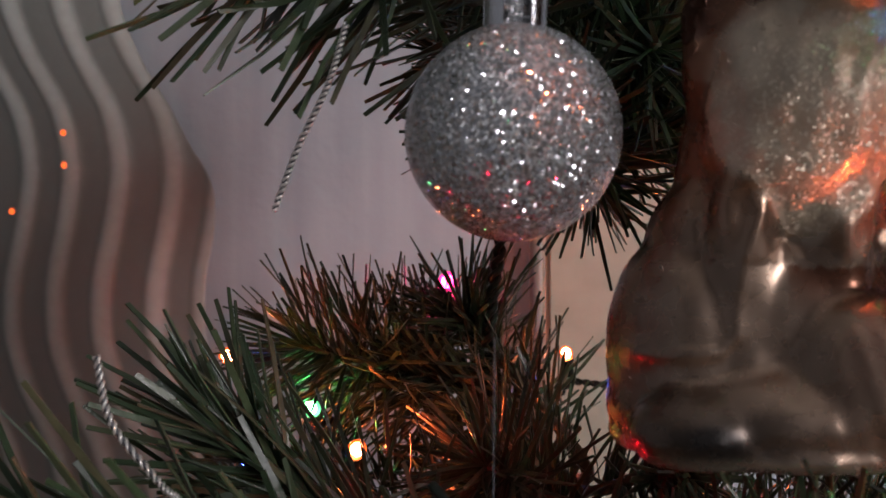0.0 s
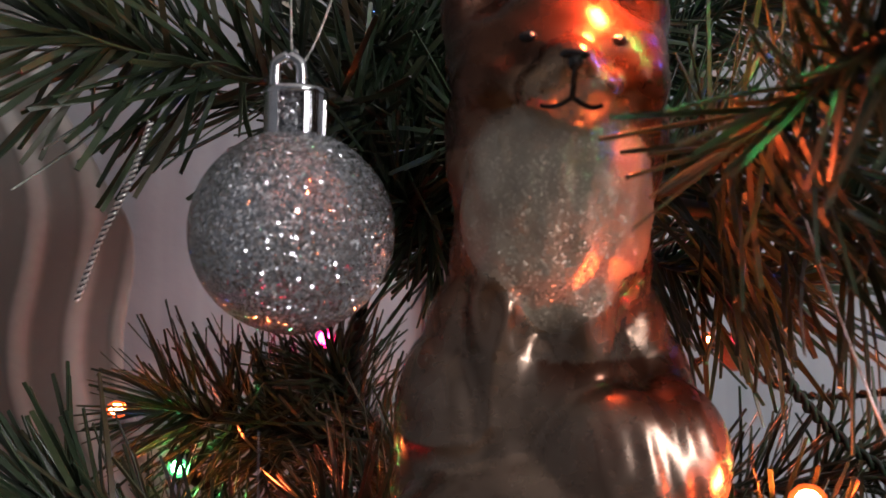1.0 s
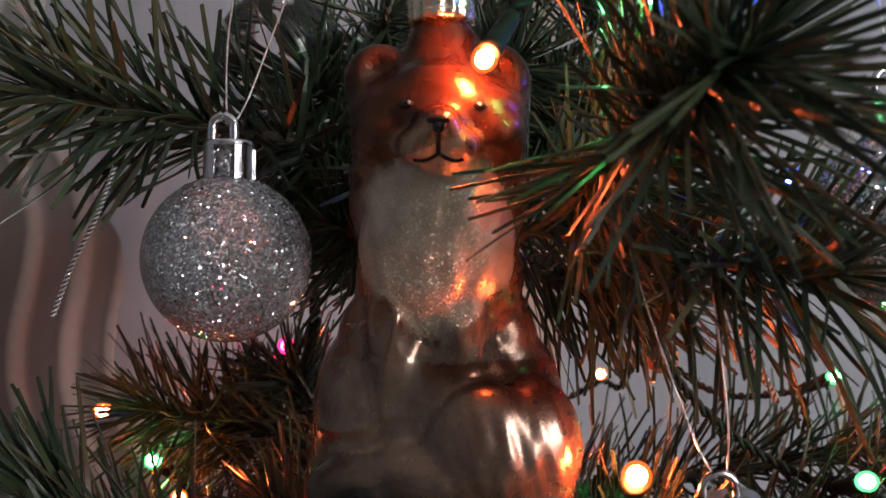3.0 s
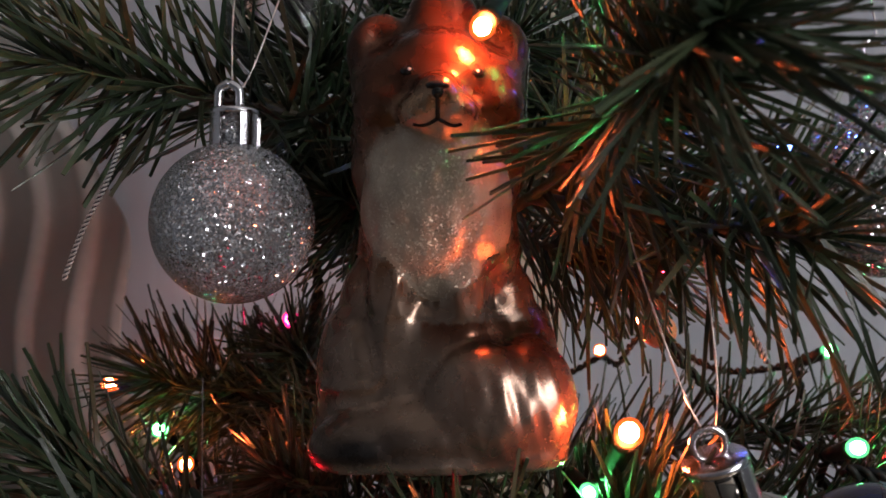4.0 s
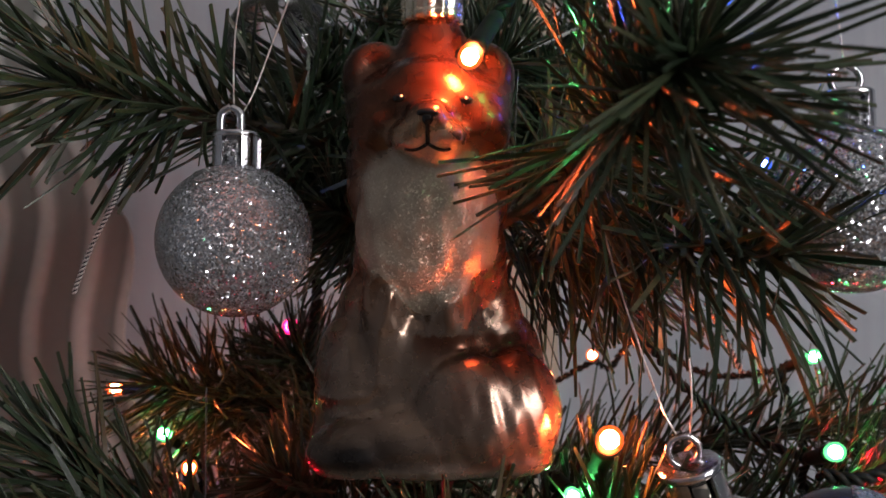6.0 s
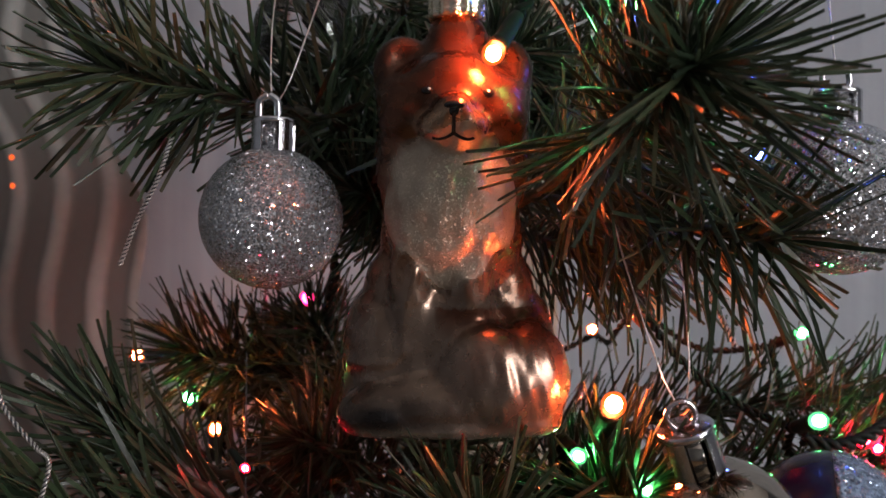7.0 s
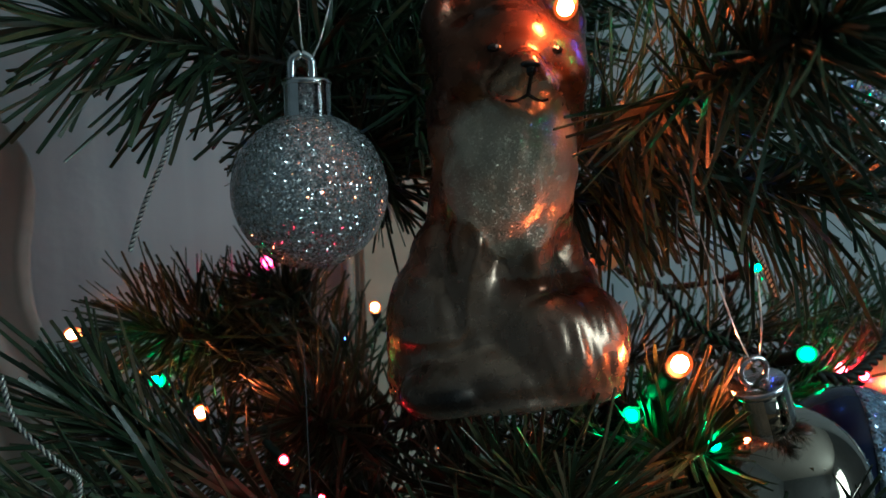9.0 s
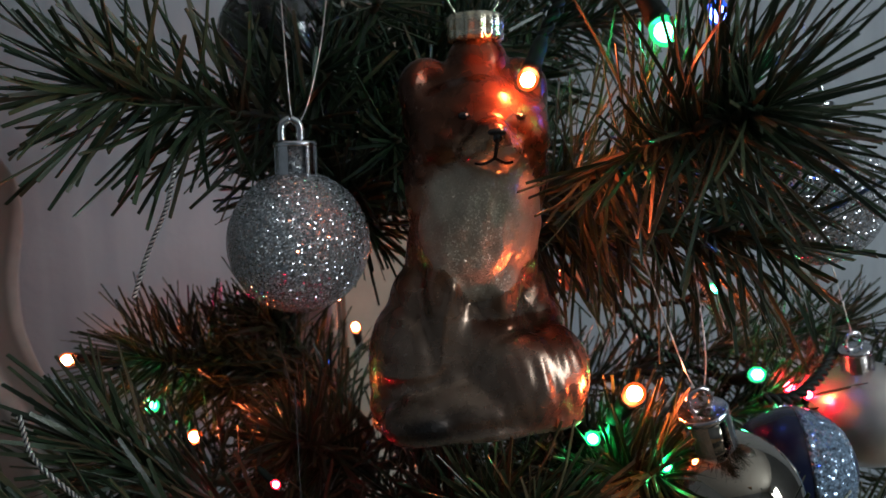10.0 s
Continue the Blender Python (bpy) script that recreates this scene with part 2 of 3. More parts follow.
def attach(ob, parent):
    ob.parent = parent
    if parent is not None and parent.data is None:
        ob.matrix_parent_inverse = Matrix.Translation(parent.location).inverted()
    return ob


def part(name, bm, mat, parent=None, label="", smooth=True):
    me = bpy.data.meshes.new(name)
    bm.to_mesh(me)
    bm.free()
    if smooth:
        me.shade_smooth()
    if mat:
        me.materials.append(mat)
    ob = new(name, me)
    if parent is not None:
        attach(ob, parent)
    if label:
        tagged(ob, label)
    return ob


def box_bm(lo, hi, bevel=0.0):
    bm = bmesh.new()
    size = [h - l for l, h in zip(lo, hi)]
    mid = [(h + l) / 2 for l, h in zip(lo, hi)]
    bmesh.ops.create_cube(bm, size=1, matrix=Matrix.Translation(mid) @ Matrix.Diagonal((*size, 1)))
    if bevel:
        bmesh.ops.bevel(bm, geom=bm.edges[:], offset=bevel, segments=2, affect="EDGES")
    return bm


def lathe(profile, m=None, segments=48, wobble=None):
    """A turned form from (radius, height) steps about its own z."""
    bm = bmesh.new()
    rings = []
    for r, h in profile:
        ring = []
        for k in range(segments):
            a = 2 * math.pi * k / segments
            rr = r * (1 + (wobble(a, h) if wobble else 0))
            ring.append(bm.verts.new((rr * math.cos(a), rr * math.sin(a), h)))
        rings.append(ring)
    for a, b in zip(rings, rings[1:]):
        for k in range(segments):
            bm.faces.new((a[k], a[(k + 1) % segments], b[(k + 1) % segments], b[k]))
    bm.faces.new(rings[0][::-1])
    bm.faces.new(rings[-1])
    if m is not None:
        bmesh.ops.transform(bm, matrix=m, verts=bm.verts)
    bmesh.ops.recalc_face_normals(bm, faces=bm.faces)
    return bm


def smooth_path(points, steps=8):
    """A rounded line through the points."""
    p = [Vector(q) for q in points]
    p = [p[0] * 2 - p[1]] + p + [p[-1] * 2 - p[-2]]
    out = []
    for i in range(1, len(p) - 2):
        a, b, c, d = p[i - 1:i + 3]
        for k in range(steps):
            t = k / steps
            out.append(0.5 * (2 * b + (c - a) * t + (2 * a - 5 * b + 4 * c - d) * t * t + (3 * b - a - 3 * c + d) * t ** 3))
    out.append(p[-2])
    return out


def tube_bm(points, radius, sides=8, twist_lobes=0.0, tip=1.0, bm=None):
    bm = bm or bmesh.new()
    up = Vector((0.13, 0.2, 0.97)).normalized()
    rings = []
    n = len(points)
    for i, p in enumerate(points):
        d = (points[min(i + 1, n - 1)] - points[max(i - 1, 0)]).normalized()
        s = d.cross(up)
        s = s.normalized() if s.length > 1e-4 else Vector((1, 0, 0))
        u = s.cross(d)
        r = radius * (1 + (tip - 1) * i / max(1, n - 1))
        ring = []
        for k in range(sides):
            a = 2 * math.pi * k / sides
            rr = r * (1 + twist_lobes * math.cos(2 * a + i * 1.2))
            ring.append(bm.verts.new(p + s * math.cos(a) * rr + u * math.sin(a) * rr))
        rings.append(ring)
    for a, b in zip(rings, rings[1:]):
        for k in range(sides):
            bm.faces.new((a[k], a[(k + 1) % sides], b[(k + 1) % sides], b[k]))
    bm.faces.new(rings[0][::-1])
    bm.faces.new(rings[-1])
    return bm


def torus_bm(m, major, minor, a=28, b=8):
    bm = bmesh.new()
    v = [[bm.verts.new(m @ Vector(((major + minor * math.cos(2 * math.pi * j / b)) * math.cos(2 * math.pi * i / a), (major + minor * math.cos(2 * math.pi * j / b)) * math.sin(2 * math.pi * i / a), minor * math.sin(2 * math.pi * j / b)))) for j in range(b)] for i in range(a)]
    for i in range(a):
        for j in range(b):
            bm.faces.new((v[i][j], v[(i + 1) % a][j], v[(i + 1) % a][(j + 1) % b], v[i][(j + 1) % b]))
    return bm


def upright(axis):
    return Vector(axis).normalized().to_track_quat("Z", "Y").to_matrix().to_4x4()


# ---- the room ----
X0, X1, Y0, Y1, TOP = -1.6, 1.8, -2.2, 0.56, 2.5
tagged(part("floor", box_bm((X0, Y0, -0.1), (X1, Y1 + 0.1, 0)), M_FLOOR, smooth=False), "brown wooden floor of the room", "floor", kind="structure")
tagged(part("ceiling", box_bm((X0, Y0, TOP), (X1, Y1 + 0.1, TOP + 0.1)), M_CEIL, smooth=False), "plain white painted ceiling", "ceiling", kind="structure")
tagged(part("wall_north", box_bm((X0, Y1, 0), (X1, Y1 + 0.1, TOP)), M_WALL, smooth=False), "plain off-white painted wall behind the tree", "wall", kind="structure")
tagged(part("wall_west", box_bm((X0 - 0.1, Y0, 0), (X0, Y1 + 0.1, TOP)), M_WALL, smooth=False), "plain off-white painted side wall", "wall", kind="structure")
tagged(part("wall_south", box_bm((X0, Y0 - 0.1, 0), (X1, Y0, TOP)), M_WALL, smooth=False), "plain off-white painted wall", "wall", kind="structure")
east = thing("wall_east", (X1, 0, 0), "off-white side wall with a window opening", "wall", kind="structure")
for lo, hi in (((Y0 - 0.1, 0), (-1.93, TOP)), ((-1.07, 0), (Y1 + 0.1, TOP)), ((-1.93, 0), (-1.07, 0.98)), ((-1.93, 2.13), (-1.07, TOP))):
    part("wall_piece", box_bm((X1, lo[0], lo[1]), (X1 + 0.1, hi[0], hi[1])), M_WALL, east, smooth=False)
win = thing("window_1", (X1, -1.5, 0.98), "white framed window with two panes", "window", kind="structure")
for lo, hi in (((-1.93, 0.98), (-1.89, 2.13)), ((-1.11, 0.98), (-1.07, 2.13)), ((-1.89, 0.98), (-1.11, 1.02)), ((-1.89, 2.09), (-1.11, 2.13)), ((-1.53, 1.02), (-1.47, 2.09))):
    part("window_frame", box_bm((X1 + 0.035, lo[0], lo[1]), (X1 + 0.08, hi[0], hi[1]), 0.004), M_CEIL, win, smooth=False)
# upright beige board that stands against the wall behind the tree
tagged(part("trim", box_bm((0.064, 0.520, 0.0), (0.150, Y1 - 0.003, 2.1), 0.003), M_BOARD, smooth=False), "upright beige painted board against the wall", "trim", kind="structure")


SWAY_Z = (0.0, 0.85, 0.95, 1.03, 1.085, 1.112, 1.146, 1.180, 1.214, 1.248, 1.282, 1.316, 1.350, 1.42, 1.50, 1.6, 2.4)
SWAY_X = (-0.160, -0.165, -0.15, -0.135, -0.149, -0.1642, -0.175, -0.175, -0.1676, -0.1625, -0.1693, -0.1896, -0.2032, -0.19, -0.18, -0.2, -0.18)


def curtain(at_y, width):
    """Satin curtain with wavy raised stripes."""
    pitch = 0.0285
    us = np.arange(-width, 1e-6, 0.0016)
    zs = np.concatenate([np.arange(0.02, 0.9, 0.05), np.arange(0.9, 1.6, 0.006), np.arange(1.6, 2.31, 0.05)])
    kernel = np.exp(-np.linspace(-2, 2, 9) ** 2)
    fine_z = np.arange(0.0, 2.4, 0.006)
    fine_x = np.convolve(np.pad(np.interp(fine_z, SWAY_Z, SWAY_X), 4, mode="edge"), kernel / kernel.sum(), mode="valid")
    verts, mask = [], []
    for z in zs:
        sway = float(np.interp(z, fine_z, fine_x))
        edge = 0.007 + 0.024 / (1 + math.exp((z - 1.25) / 0.012))
        for u in us:
            x = sway + u + edge
            f = (x - sway) / pitch
            f = abs(f - round(f) + 0.05 * math.sin(round(f) * 2.1 + z * 9))
            st = max(0.0, 1 - (f / 0.25) ** 2) ** 0.7
            soft = 0.006 * math.sin((x - sway) * 34)
            verts.append((x, at_y + soft - 0.0018 * st, z))
            mask.append(st * (0.8 + 0.3 * noise.noise((x * 12, z * 9, 3))))
    n = len(us)
    faces = [(j * n + i, j * n + i + 1, (j + 1) * n + i + 1, (j + 1) * n + i) for j in range(len(zs) - 1) for i in range(n - 1)]
    me = bpy.data.meshes.new("curtain")
    me.from_pydata(verts, [], faces)
    me.attributes.new("stripe", "FLOAT", "POINT").data.foreach_set("value", mask)
    me.materials.append(M_CURTAIN)
    me.shade_smooth()
    ob = new("curtain", me)
    mod = ob.modifiers.new("cloth_thickness", "SOLIDIFY")
    mod.thickness = 0.0012
    return tagged(ob, "grey-brown satin curtain with pale wavy vertical stripes", "curtain")


curtain(0.505, 0.50)

# ---- the tree ----
NEEDLE_N = 4


def needle_template(bend, twist):
    """A flat plastic needle one metre long along z, one metre wide; scaled when used."""
    v = []
    for k in range(NEEDLE_N):
        t = k / (NEEDLE_N - 1)
        w = 0.5 * (1.0 if k < NEEDLE_N - 1 else 0.72)
        a = twist * t
        off = bend * t * t
        for sx, sy in ((-1, -1), (1, -1), (1, 1), (-1, 1)):
            x, y = sx * w, sy * 0.13
            v.append((x * math.cos(a) - y * math.sin(a), x * math.sin(a) + y * math.cos(a), t, off))
    f = []
    for k in range(NEEDLE_N - 1):
        for j in range(4):
            f.append((k * 4 + j, k * 4 + (j + 1) % 4, k * 4 + 4 + (j + 1) % 4, k * 4 + 4 + j))
    f.append((3, 2, 1, 0))
    e = (NEEDLE_N - 1) * 4
    f.append((e, e + 1, e + 2, e + 3))
    return np.array(v), f


RNG = random.Random(11)
TEMPLATES = [needle_template(RNG.uniform(-0.22, 0.22), RNG.uniform(-1.0, 1.0)) for _ in range(10)]


def needle_mesh(k, width, length):
    v, f = TEMPLATES[k]
    me = bpy.data.meshes.new("needle")
    me.from_pydata([(a * width, b * width + d * length, c * length) for a, b, c, d in v], [], f)
    me.materials.append(M_NEEDLE_ONE)
    return me


SINGLE = [needle_mesh(k, 0.00142, 0.034 + 0.0012 * k) for k in range(10)]


def branch(tree, points, count, seed, length=0.036, singles=0, spread=(42, 82), width=0.00108, start=0.12):
    """One wired twig: a wrapped stem and its flat needles all round it."""
    rng = random.Random(seed)
    path = smooth_path(points, 10)
    root = Vector(points[0])
    bare = smooth_path([(*POLE, root.z + (0.022 if root.z > 1.19 else -0.03))] + list(points), 10) if (root.x, root.y) == Vector((*T, 0)).xy[:] else path
    stem = part("branch", tube_bm(bare, 0.0021, 7, 0.15, 0.55), M_STEM, tree, "wire stem wrapped in brown-green plastic")
    verts, faces = [], []
    m = len(path) - 1
    for i in range(int(count * 1.22)):
        u = start + (1 - start) * (rng.random() ** 0.85)
        s = u * m
        k = min(int(s), m - 1)
        p = path[k].lerp(path[k + 1], s - k)
        d = (path[k + 1] - path[k]).normalized()
        tilt = radians(rng.uniform(*spread)) * (1.0 if u < 0.86 else 1 - 0.75 * rng.random() * (u - 0.86) / 0.14)
        side = d.orthogonal().normalized()
        side = Matrix.Rotation(rng.uniform(0, 2 * math.pi), 3, d) @ side
        way = (d * math.cos(tilt) + side * math.sin(tilt)).normalized()
        q = way.to_track_quat("Z", "Y").to_matrix().to_4x4() @ Matrix.Rotation(rng.uniform(0, 6.28), 4, "Z")
        tip = p + way * length
        if 0.033 < tip.x < 0.087 and 0.110 < tip.y < 0.168 and 1.166 < tip.z < 1.279:
            continue
        if 0.030 < tip.x < 0.077 and 0.04 < tip.y < 0.15 and 1.236 < tip.z < 1.285:
            continue
        mat = Matrix.Translation(p) @ q
        kk = rng.randrange(10)
        size = rng.uniform(0.62, 1.12) * (1.0 if u < 0.9 else 0.85)
        if i < singles:
            ob = new("needle", SINGLE[kk])
            ob.parent = stem
            ob.matrix_basis = mat @ Matrix.Diagonal((width / 0.00142, width / 0.00142, size * length / 0.0394, 1))
            continue
        v, f = TEMPLATES[kk]
        ln = length * size
        w = width * rng.uniform(0.85, 1.15)
        loc = np.stack([v[:, 0] * w, v[:, 1] * w + v[:, 3] * ln, v[:, 2] * ln], 1)
        r = np.array(mat.to_3x3())
        wv = loc @ r.T + np.array(mat.translation)
        faces.append(np.array(f) + 16 * len(verts))
        verts.append(wv)
    if verts:
        me = bpy.data.meshes.new("needles")
        me.from_pydata(np.concatenate(verts).tolist(), [], np.concatenate(faces).tolist())
        me.materials.append(M_NEEDLE)
        ob = new("needles", me)
        ob.parent = stem
        tagged(ob, "dark green flat plastic needles", kind="stuff")
    return stem


TREE = thing("christmas_tree", (0.040, 0.355, 0), "artificial christmas tree with dark green flat plastic needles", "tree")
POLE = (0.040, 0.355)
trunk = lathe([(0.0036, 0.02), (0.0036, 0.5), (0.0035, 1.0), (0.0034, 1.2), (0.0033, 1.5), (0.0030, 1.75)], Matrix.Translation((*POLE, 0)), 24)
part("trunk", trunk, M_TRUNK, TREE, "slim olive-beige metal trunk pole")
part("stand", lathe([(0.17, 0.0), (0.17, 0.012), (0.05, 0.03), (0.02, 0.06), (0.012, 0.12)], Matrix.Translation((*POLE, 0)), 24), M_STEM, TREE, "dark round tree stand")
T = (0.042, 0.242)
# upper branch that carries the glitter ball
branch(TREE, [(*T, 1.240), (0.022, 0.205, 1.254), (-0.014, 0.178, 1.259), (-0.042, 0.166, 1.264)], 265, 1, 0.040, 220, spread=(30, 80), width=0.00136, start=0.05)
# branch that points towards the viewer beside the fox
branch(TREE, [(*T, 1.226), (0.075, 0.205, 1.224), (0.090, 0.15, 1.232), (0.096, 0.105, 1.242), (0.103, 0.074, 1.2475)], 480, 2, 0.040, 280, width=0.00086, start=0.25)
branch(TREE, [(0.090, 0.15, 1.232), (0.096, 0.105, 1.242), (0.103, 0.074, 1.2475)], 170, 43, 0.020, width=0.0009, start=0.0)
branch(TREE, [(0.085, 0.175, 1.228), (0.110, 0.14, 1.220), (0.134, 0.112, 1.215)], 210, 31, 0.036)
branch(TREE, [(0.075, 0.205, 1.220), (0.098, 0.19, 1.213), (0.118, 0.175, 1.210)], 200, 33, 0.034)
# middle branch behind the ball
branch(TREE, [(*T, 1.125), (0.015, 0.272, 1.150), (-0.014, 0.274, 1.160), (-0.043, 0.258, 1.170)], 440, 3, 0.038, 140, start=0.1)
branch(TREE, [(*T, 1.135), (0.024, 0.262, 1.158), (0.012, 0.272, 1.172), (0.006, 0.272, 1.180)], 190, 23, 0.032)
branch(TREE, [(*T, 1.12), (0.024, 0.222, 1.136), (0.010, 0.214, 1.145)], 170, 24, 0.032)
# low front branch on the curtain's side
branch(TREE, [(*T, 1.09), (0.015, 0.19, 1.116), (-0.03, 0.165, 1.130), (-0.068, 0.148, 1.144)], 190, 4, 0.043, 150, spread=(14, 56), width=0.00148)
branch(TREE, [(*T, 1.08), (-0.01, 0.15, 1.122), (-0.07, 0.115, 1.126)], 45, 25, 0.040, spread=(14, 50), width=0.00145)
branch(TREE, [(*T, 1.10), (-0.02, 0.21, 1.136), (-0.06, 0.205, 1.142)], 70, 26, 0.038)
branch(TREE, [(-0.005, 0.190, 1.128), (-0.032, 0.186, 1.146), (-0.048, 0.184, 1.160)], 90, 44, 0.040, spread=(12, 48), width=0.00140)
# branches beyond, on the window's side
branch(TREE, [(*T, 1.12), (0.10, 0.262, 1.133), (0.18, 0.258, 1.146), (0.27, 0.25, 1.157)], 440, 5, 0.038, 150, start=0.3)
branch(TREE, [(*T, 1.09), (0.12, 0.235, 1.120), (0.20, 0.21, 1.137), (0.26, 0.195, 1.146)], 460, 6, 0.038)
# branches below the fox
branch(TREE, [(*T, 1.09), (0.058, 0.18, 1.125), (0.066, 0.140, 1.136), (0.068, 0.112, 1.143)], 380, 7, 0.033, 120)
branch(TREE, [(*T, 1.09), (0.088, 0.19, 1.128), (0.100, 0.155, 1.142), (0.106, 0.128, 1.150)], 360, 8, 0.033, 150)
branch(TREE, [(*T, 1.06), (0.10, 0.15, 1.108), (0.142, 0.096, 1.124)], 300, 9, 0.036)
branch(TREE, [(*T, 1.06), (0.045, 0.15, 1.112), (0.035, 0.105, 1.126)], 260, 28, 0.034)
# branches behind the fox's head and the glass ball
branch(TREE, [(*T, 1.265), (0.045, 0.262, 1.285), (0.038, 0.262, 1.300)], 120, 10, 0.034)
branch(TREE, [(*T, 1.262), (0.028, 0.235, 1.278), (0.014, 0.238, 1.284)], 75, 11, 0.034)
branch(TREE, [(*T, 1.215), (0.038, 0.215, 1.226), (0.028, 0.205, 1.232)], 260, 12, 0.032, start=0.0)
branch(TREE, [(*T, 1.255), (0.066, 0.225, 1.272), (0.086, 0.215, 1.282)], 240, 13, 0.034)
branch(TREE, [(*T, 1.25), (0.082, 0.252, 1.264), (0.112, 0.235, 1.272)], 260, 34, 0.034)
branch(TREE, [(*T, 1.225), (0.080, 0.250, 1.240), (0.112, 0.232, 1.246)], 280, 32, 0.034)
branch(TREE, [(*T, 1.265), (0.10, 0.25, 1.286), (0.150, 0.243, 1.297)], 330, 41, 0.034)
branch(TREE, [(*T, 1.295), (0.09, 0.255, 1.314), (0.135, 0.248, 1.325)], 260, 42, 0.034)
# low dark inside of the tree
branch(TREE, [(*T, 1.06), (-0.01, 0.28, 1.105), (-0.07, 0.285, 1.118)], 220, 15, 0.040)
branch(TREE, [(*T, 1.04), (0.01, 0.2, 1.078), (-0.04, 0.15, 1.10)], 360, 16, 0.042)
branch(TREE, [(*T, 1.04), (0.07, 0.17, 1.075), (0.085, 0.12, 1.10)], 360, 17, 0.042)
branch(TREE, [(*T, 1.04), (0.14, 0.19, 1.075), (0.2, 0.14, 1.105)], 380, 18, 0.042)
branch(TREE, [(*T, 1.04), (0.15, 0.25, 1.08), (0.27, 0.24, 1.10)], 360, 19, 0.042)
# short dense twigs round the trunk
inner = random.Random(5)
for k in range(25):
    z = (1.0 + 0.013 * k) if k < 11 else 1.215 + 0.005 * (k - 11) if k < 22 else 1.272 + 0.009 * (k - 22)
    a = k * 2.4 + inner.uniform(-0.3, 0.3)
    reach = inner.uniform(0.036, 0.05)
    c, sn = math.cos(a), math.sin(a)
    branch(TREE, [(T[0], T[1], z), (T[0] + c * reach * 0.5, T[1] + sn * reach * 0.5, z + 0.008), (T[0] + c * reach, T[1] + sn * reach, z + 0.013)], 130 if k < 22 else 50, 100 + k, 0.028)


# ---- fox ornament: one plain mesh ----
def fox(at):
    bm = bmesh.new()

    def blob(cx, cy, cz, rx, ry, rz, turn=0, lean=0):
        m = Matrix.Translation((cx, cy, cz)) @ Euler((radians(lean), 0, radians(turn))).to_matrix().to_4x4() @ Matrix.Diagonal((rx, ry, rz, 1))
        bmesh.ops.create_uvsphere(bm, u_segments=28, v_segments=18, radius=1, matrix=m)

    blob(0, 3, 44, 16.8, 14, 32)
    blob(0, 2, 64, 17.2, 14.5, 22)
    blob(-0.5, -5.0, 53, 14.8, 11.0, 21)
    blob(0, 0, 81.5, 17.6, 13.5, 12.5)
    for sd in (-1, 1):
        blob(sd * 8.8, -4, 77, 8.0, 8.2, 8)
        blob(sd * 11.2, 1.0, 90.0, 7.2, 4.8, 9.2, 0, -6)
        blob(sd * 13.2, 0.2, 86.0, 4.4, 5.0, 6.0)
        blob(sd * 11.0, 0.5, 85, 6.5, 6.0, 7)
    blob(0, -4.5, 86, 10.5, 8.5, 7.5)
    blob(-0.4, -12.0, 77.4, 4.8, 8.5, 4.8)
    blob(-3.4, -13.0, 73.8, 4.6, 5.6, 3.8)
    blob(2.8, -13.0, 73.8, 4.6, 5.6, 3.8)
    blob(-0.4, -10.6, 70.5, 5.2, 5.4, 3.6)
    blob(0.5, 1, 91, 9.5, 8.5, 8)
    blob(1, 1, 97, 7.4, 7.2, 8.5)
    blob(0, 1.5, 70, 17.8, 13.5, 14)
    blob(-17.2, 1, 17, 11, 16, 18, 12)
    blob(18.5, 3, 18, 9.4, 15, 16, -10)
    blob(0, 1, 8, 29.0, 23.5, 12)
    blob(0, 1, 3, 28.8, 23.5, 6)
    blob(0, 2, 20, 22, 18, 20)
    blob(-12.5, 3, 27, 9.5, 13, 18)
    blob(12.5, 4, 27, 9.0, 12, 17)
    blob(-9.5, -10.2, 24, 5.6, 5.0, 27, 0, -3)
    blob(4.0, -10, 28, 5.4, 5.0, 24)
    blob(-15.5, -11.5, 6.0, 13, 10, 7.8, 14)
    blob(8, -14.5, 13.5, 13.5, 9.0, 13.5, -12)
    blob(18.5, -10, 13.5, 11, 12.0, 14, -28)
    blob(11, -10, 4, 17, 10, 6, -12)
    for v in bm.verts:
        v.co.z = max(v.co.z, 0.6)
        k = min(1.0, max(0.0, (72 - v.co.z) / 55))
        v.co.y += 12.5 * k * k * (3 - 2 * k)
        g = min(1.0, max(0.0, (v.co.z - 24) / 16))
        v.co.x *= 1.05 + 0.09 * g * g * (3 - 2 * g)
        v.co.z -= 4.0 * min(1.0, max(0.0, (40 - v.co.z) / 30))
    bmesh.ops.scale(bm, vec=(0.001,) * 3, verts=bm.verts)
    me = bpy.data.meshes.new("fox_form")
    bm.to_mesh(me)
    bm.free()
    tmp = new("fox_form", me)
    rm = tmp.modifiers.new("skin", "REMESH")
    rm.mode, rm.voxel_size, rm.use_smooth_shade = "VOXEL", 0.0007, True
    sm = tmp.modifiers.new("soft", "SMOOTH")
    sm.factor, sm.iterations = 0.5, 31
    body = bpy.data.meshes.new_from_object(tmp.evaluated_get(bpy.context.evaluated_depsgraph_get()))
    bpy.data.objects.remove(tmp)

    crease = [Vector(p) for p in ((-9.5, 38), (-11.6, 31), (-12.6, 24), (-12.8, 18), (-15, 15.4), (-20, 14.8), (-27, 14.4))]

    def to_crease(x, z):
        q = Vector((x, z))
        best = 99.0
        for a, b in zip(crease, crease[1:]):
            t = min(1.0, max(0.0, (q - a).dot(b - a) / (b - a).length_squared))
            best = min(best, (q - a.lerp(b, t)).length)
        return best

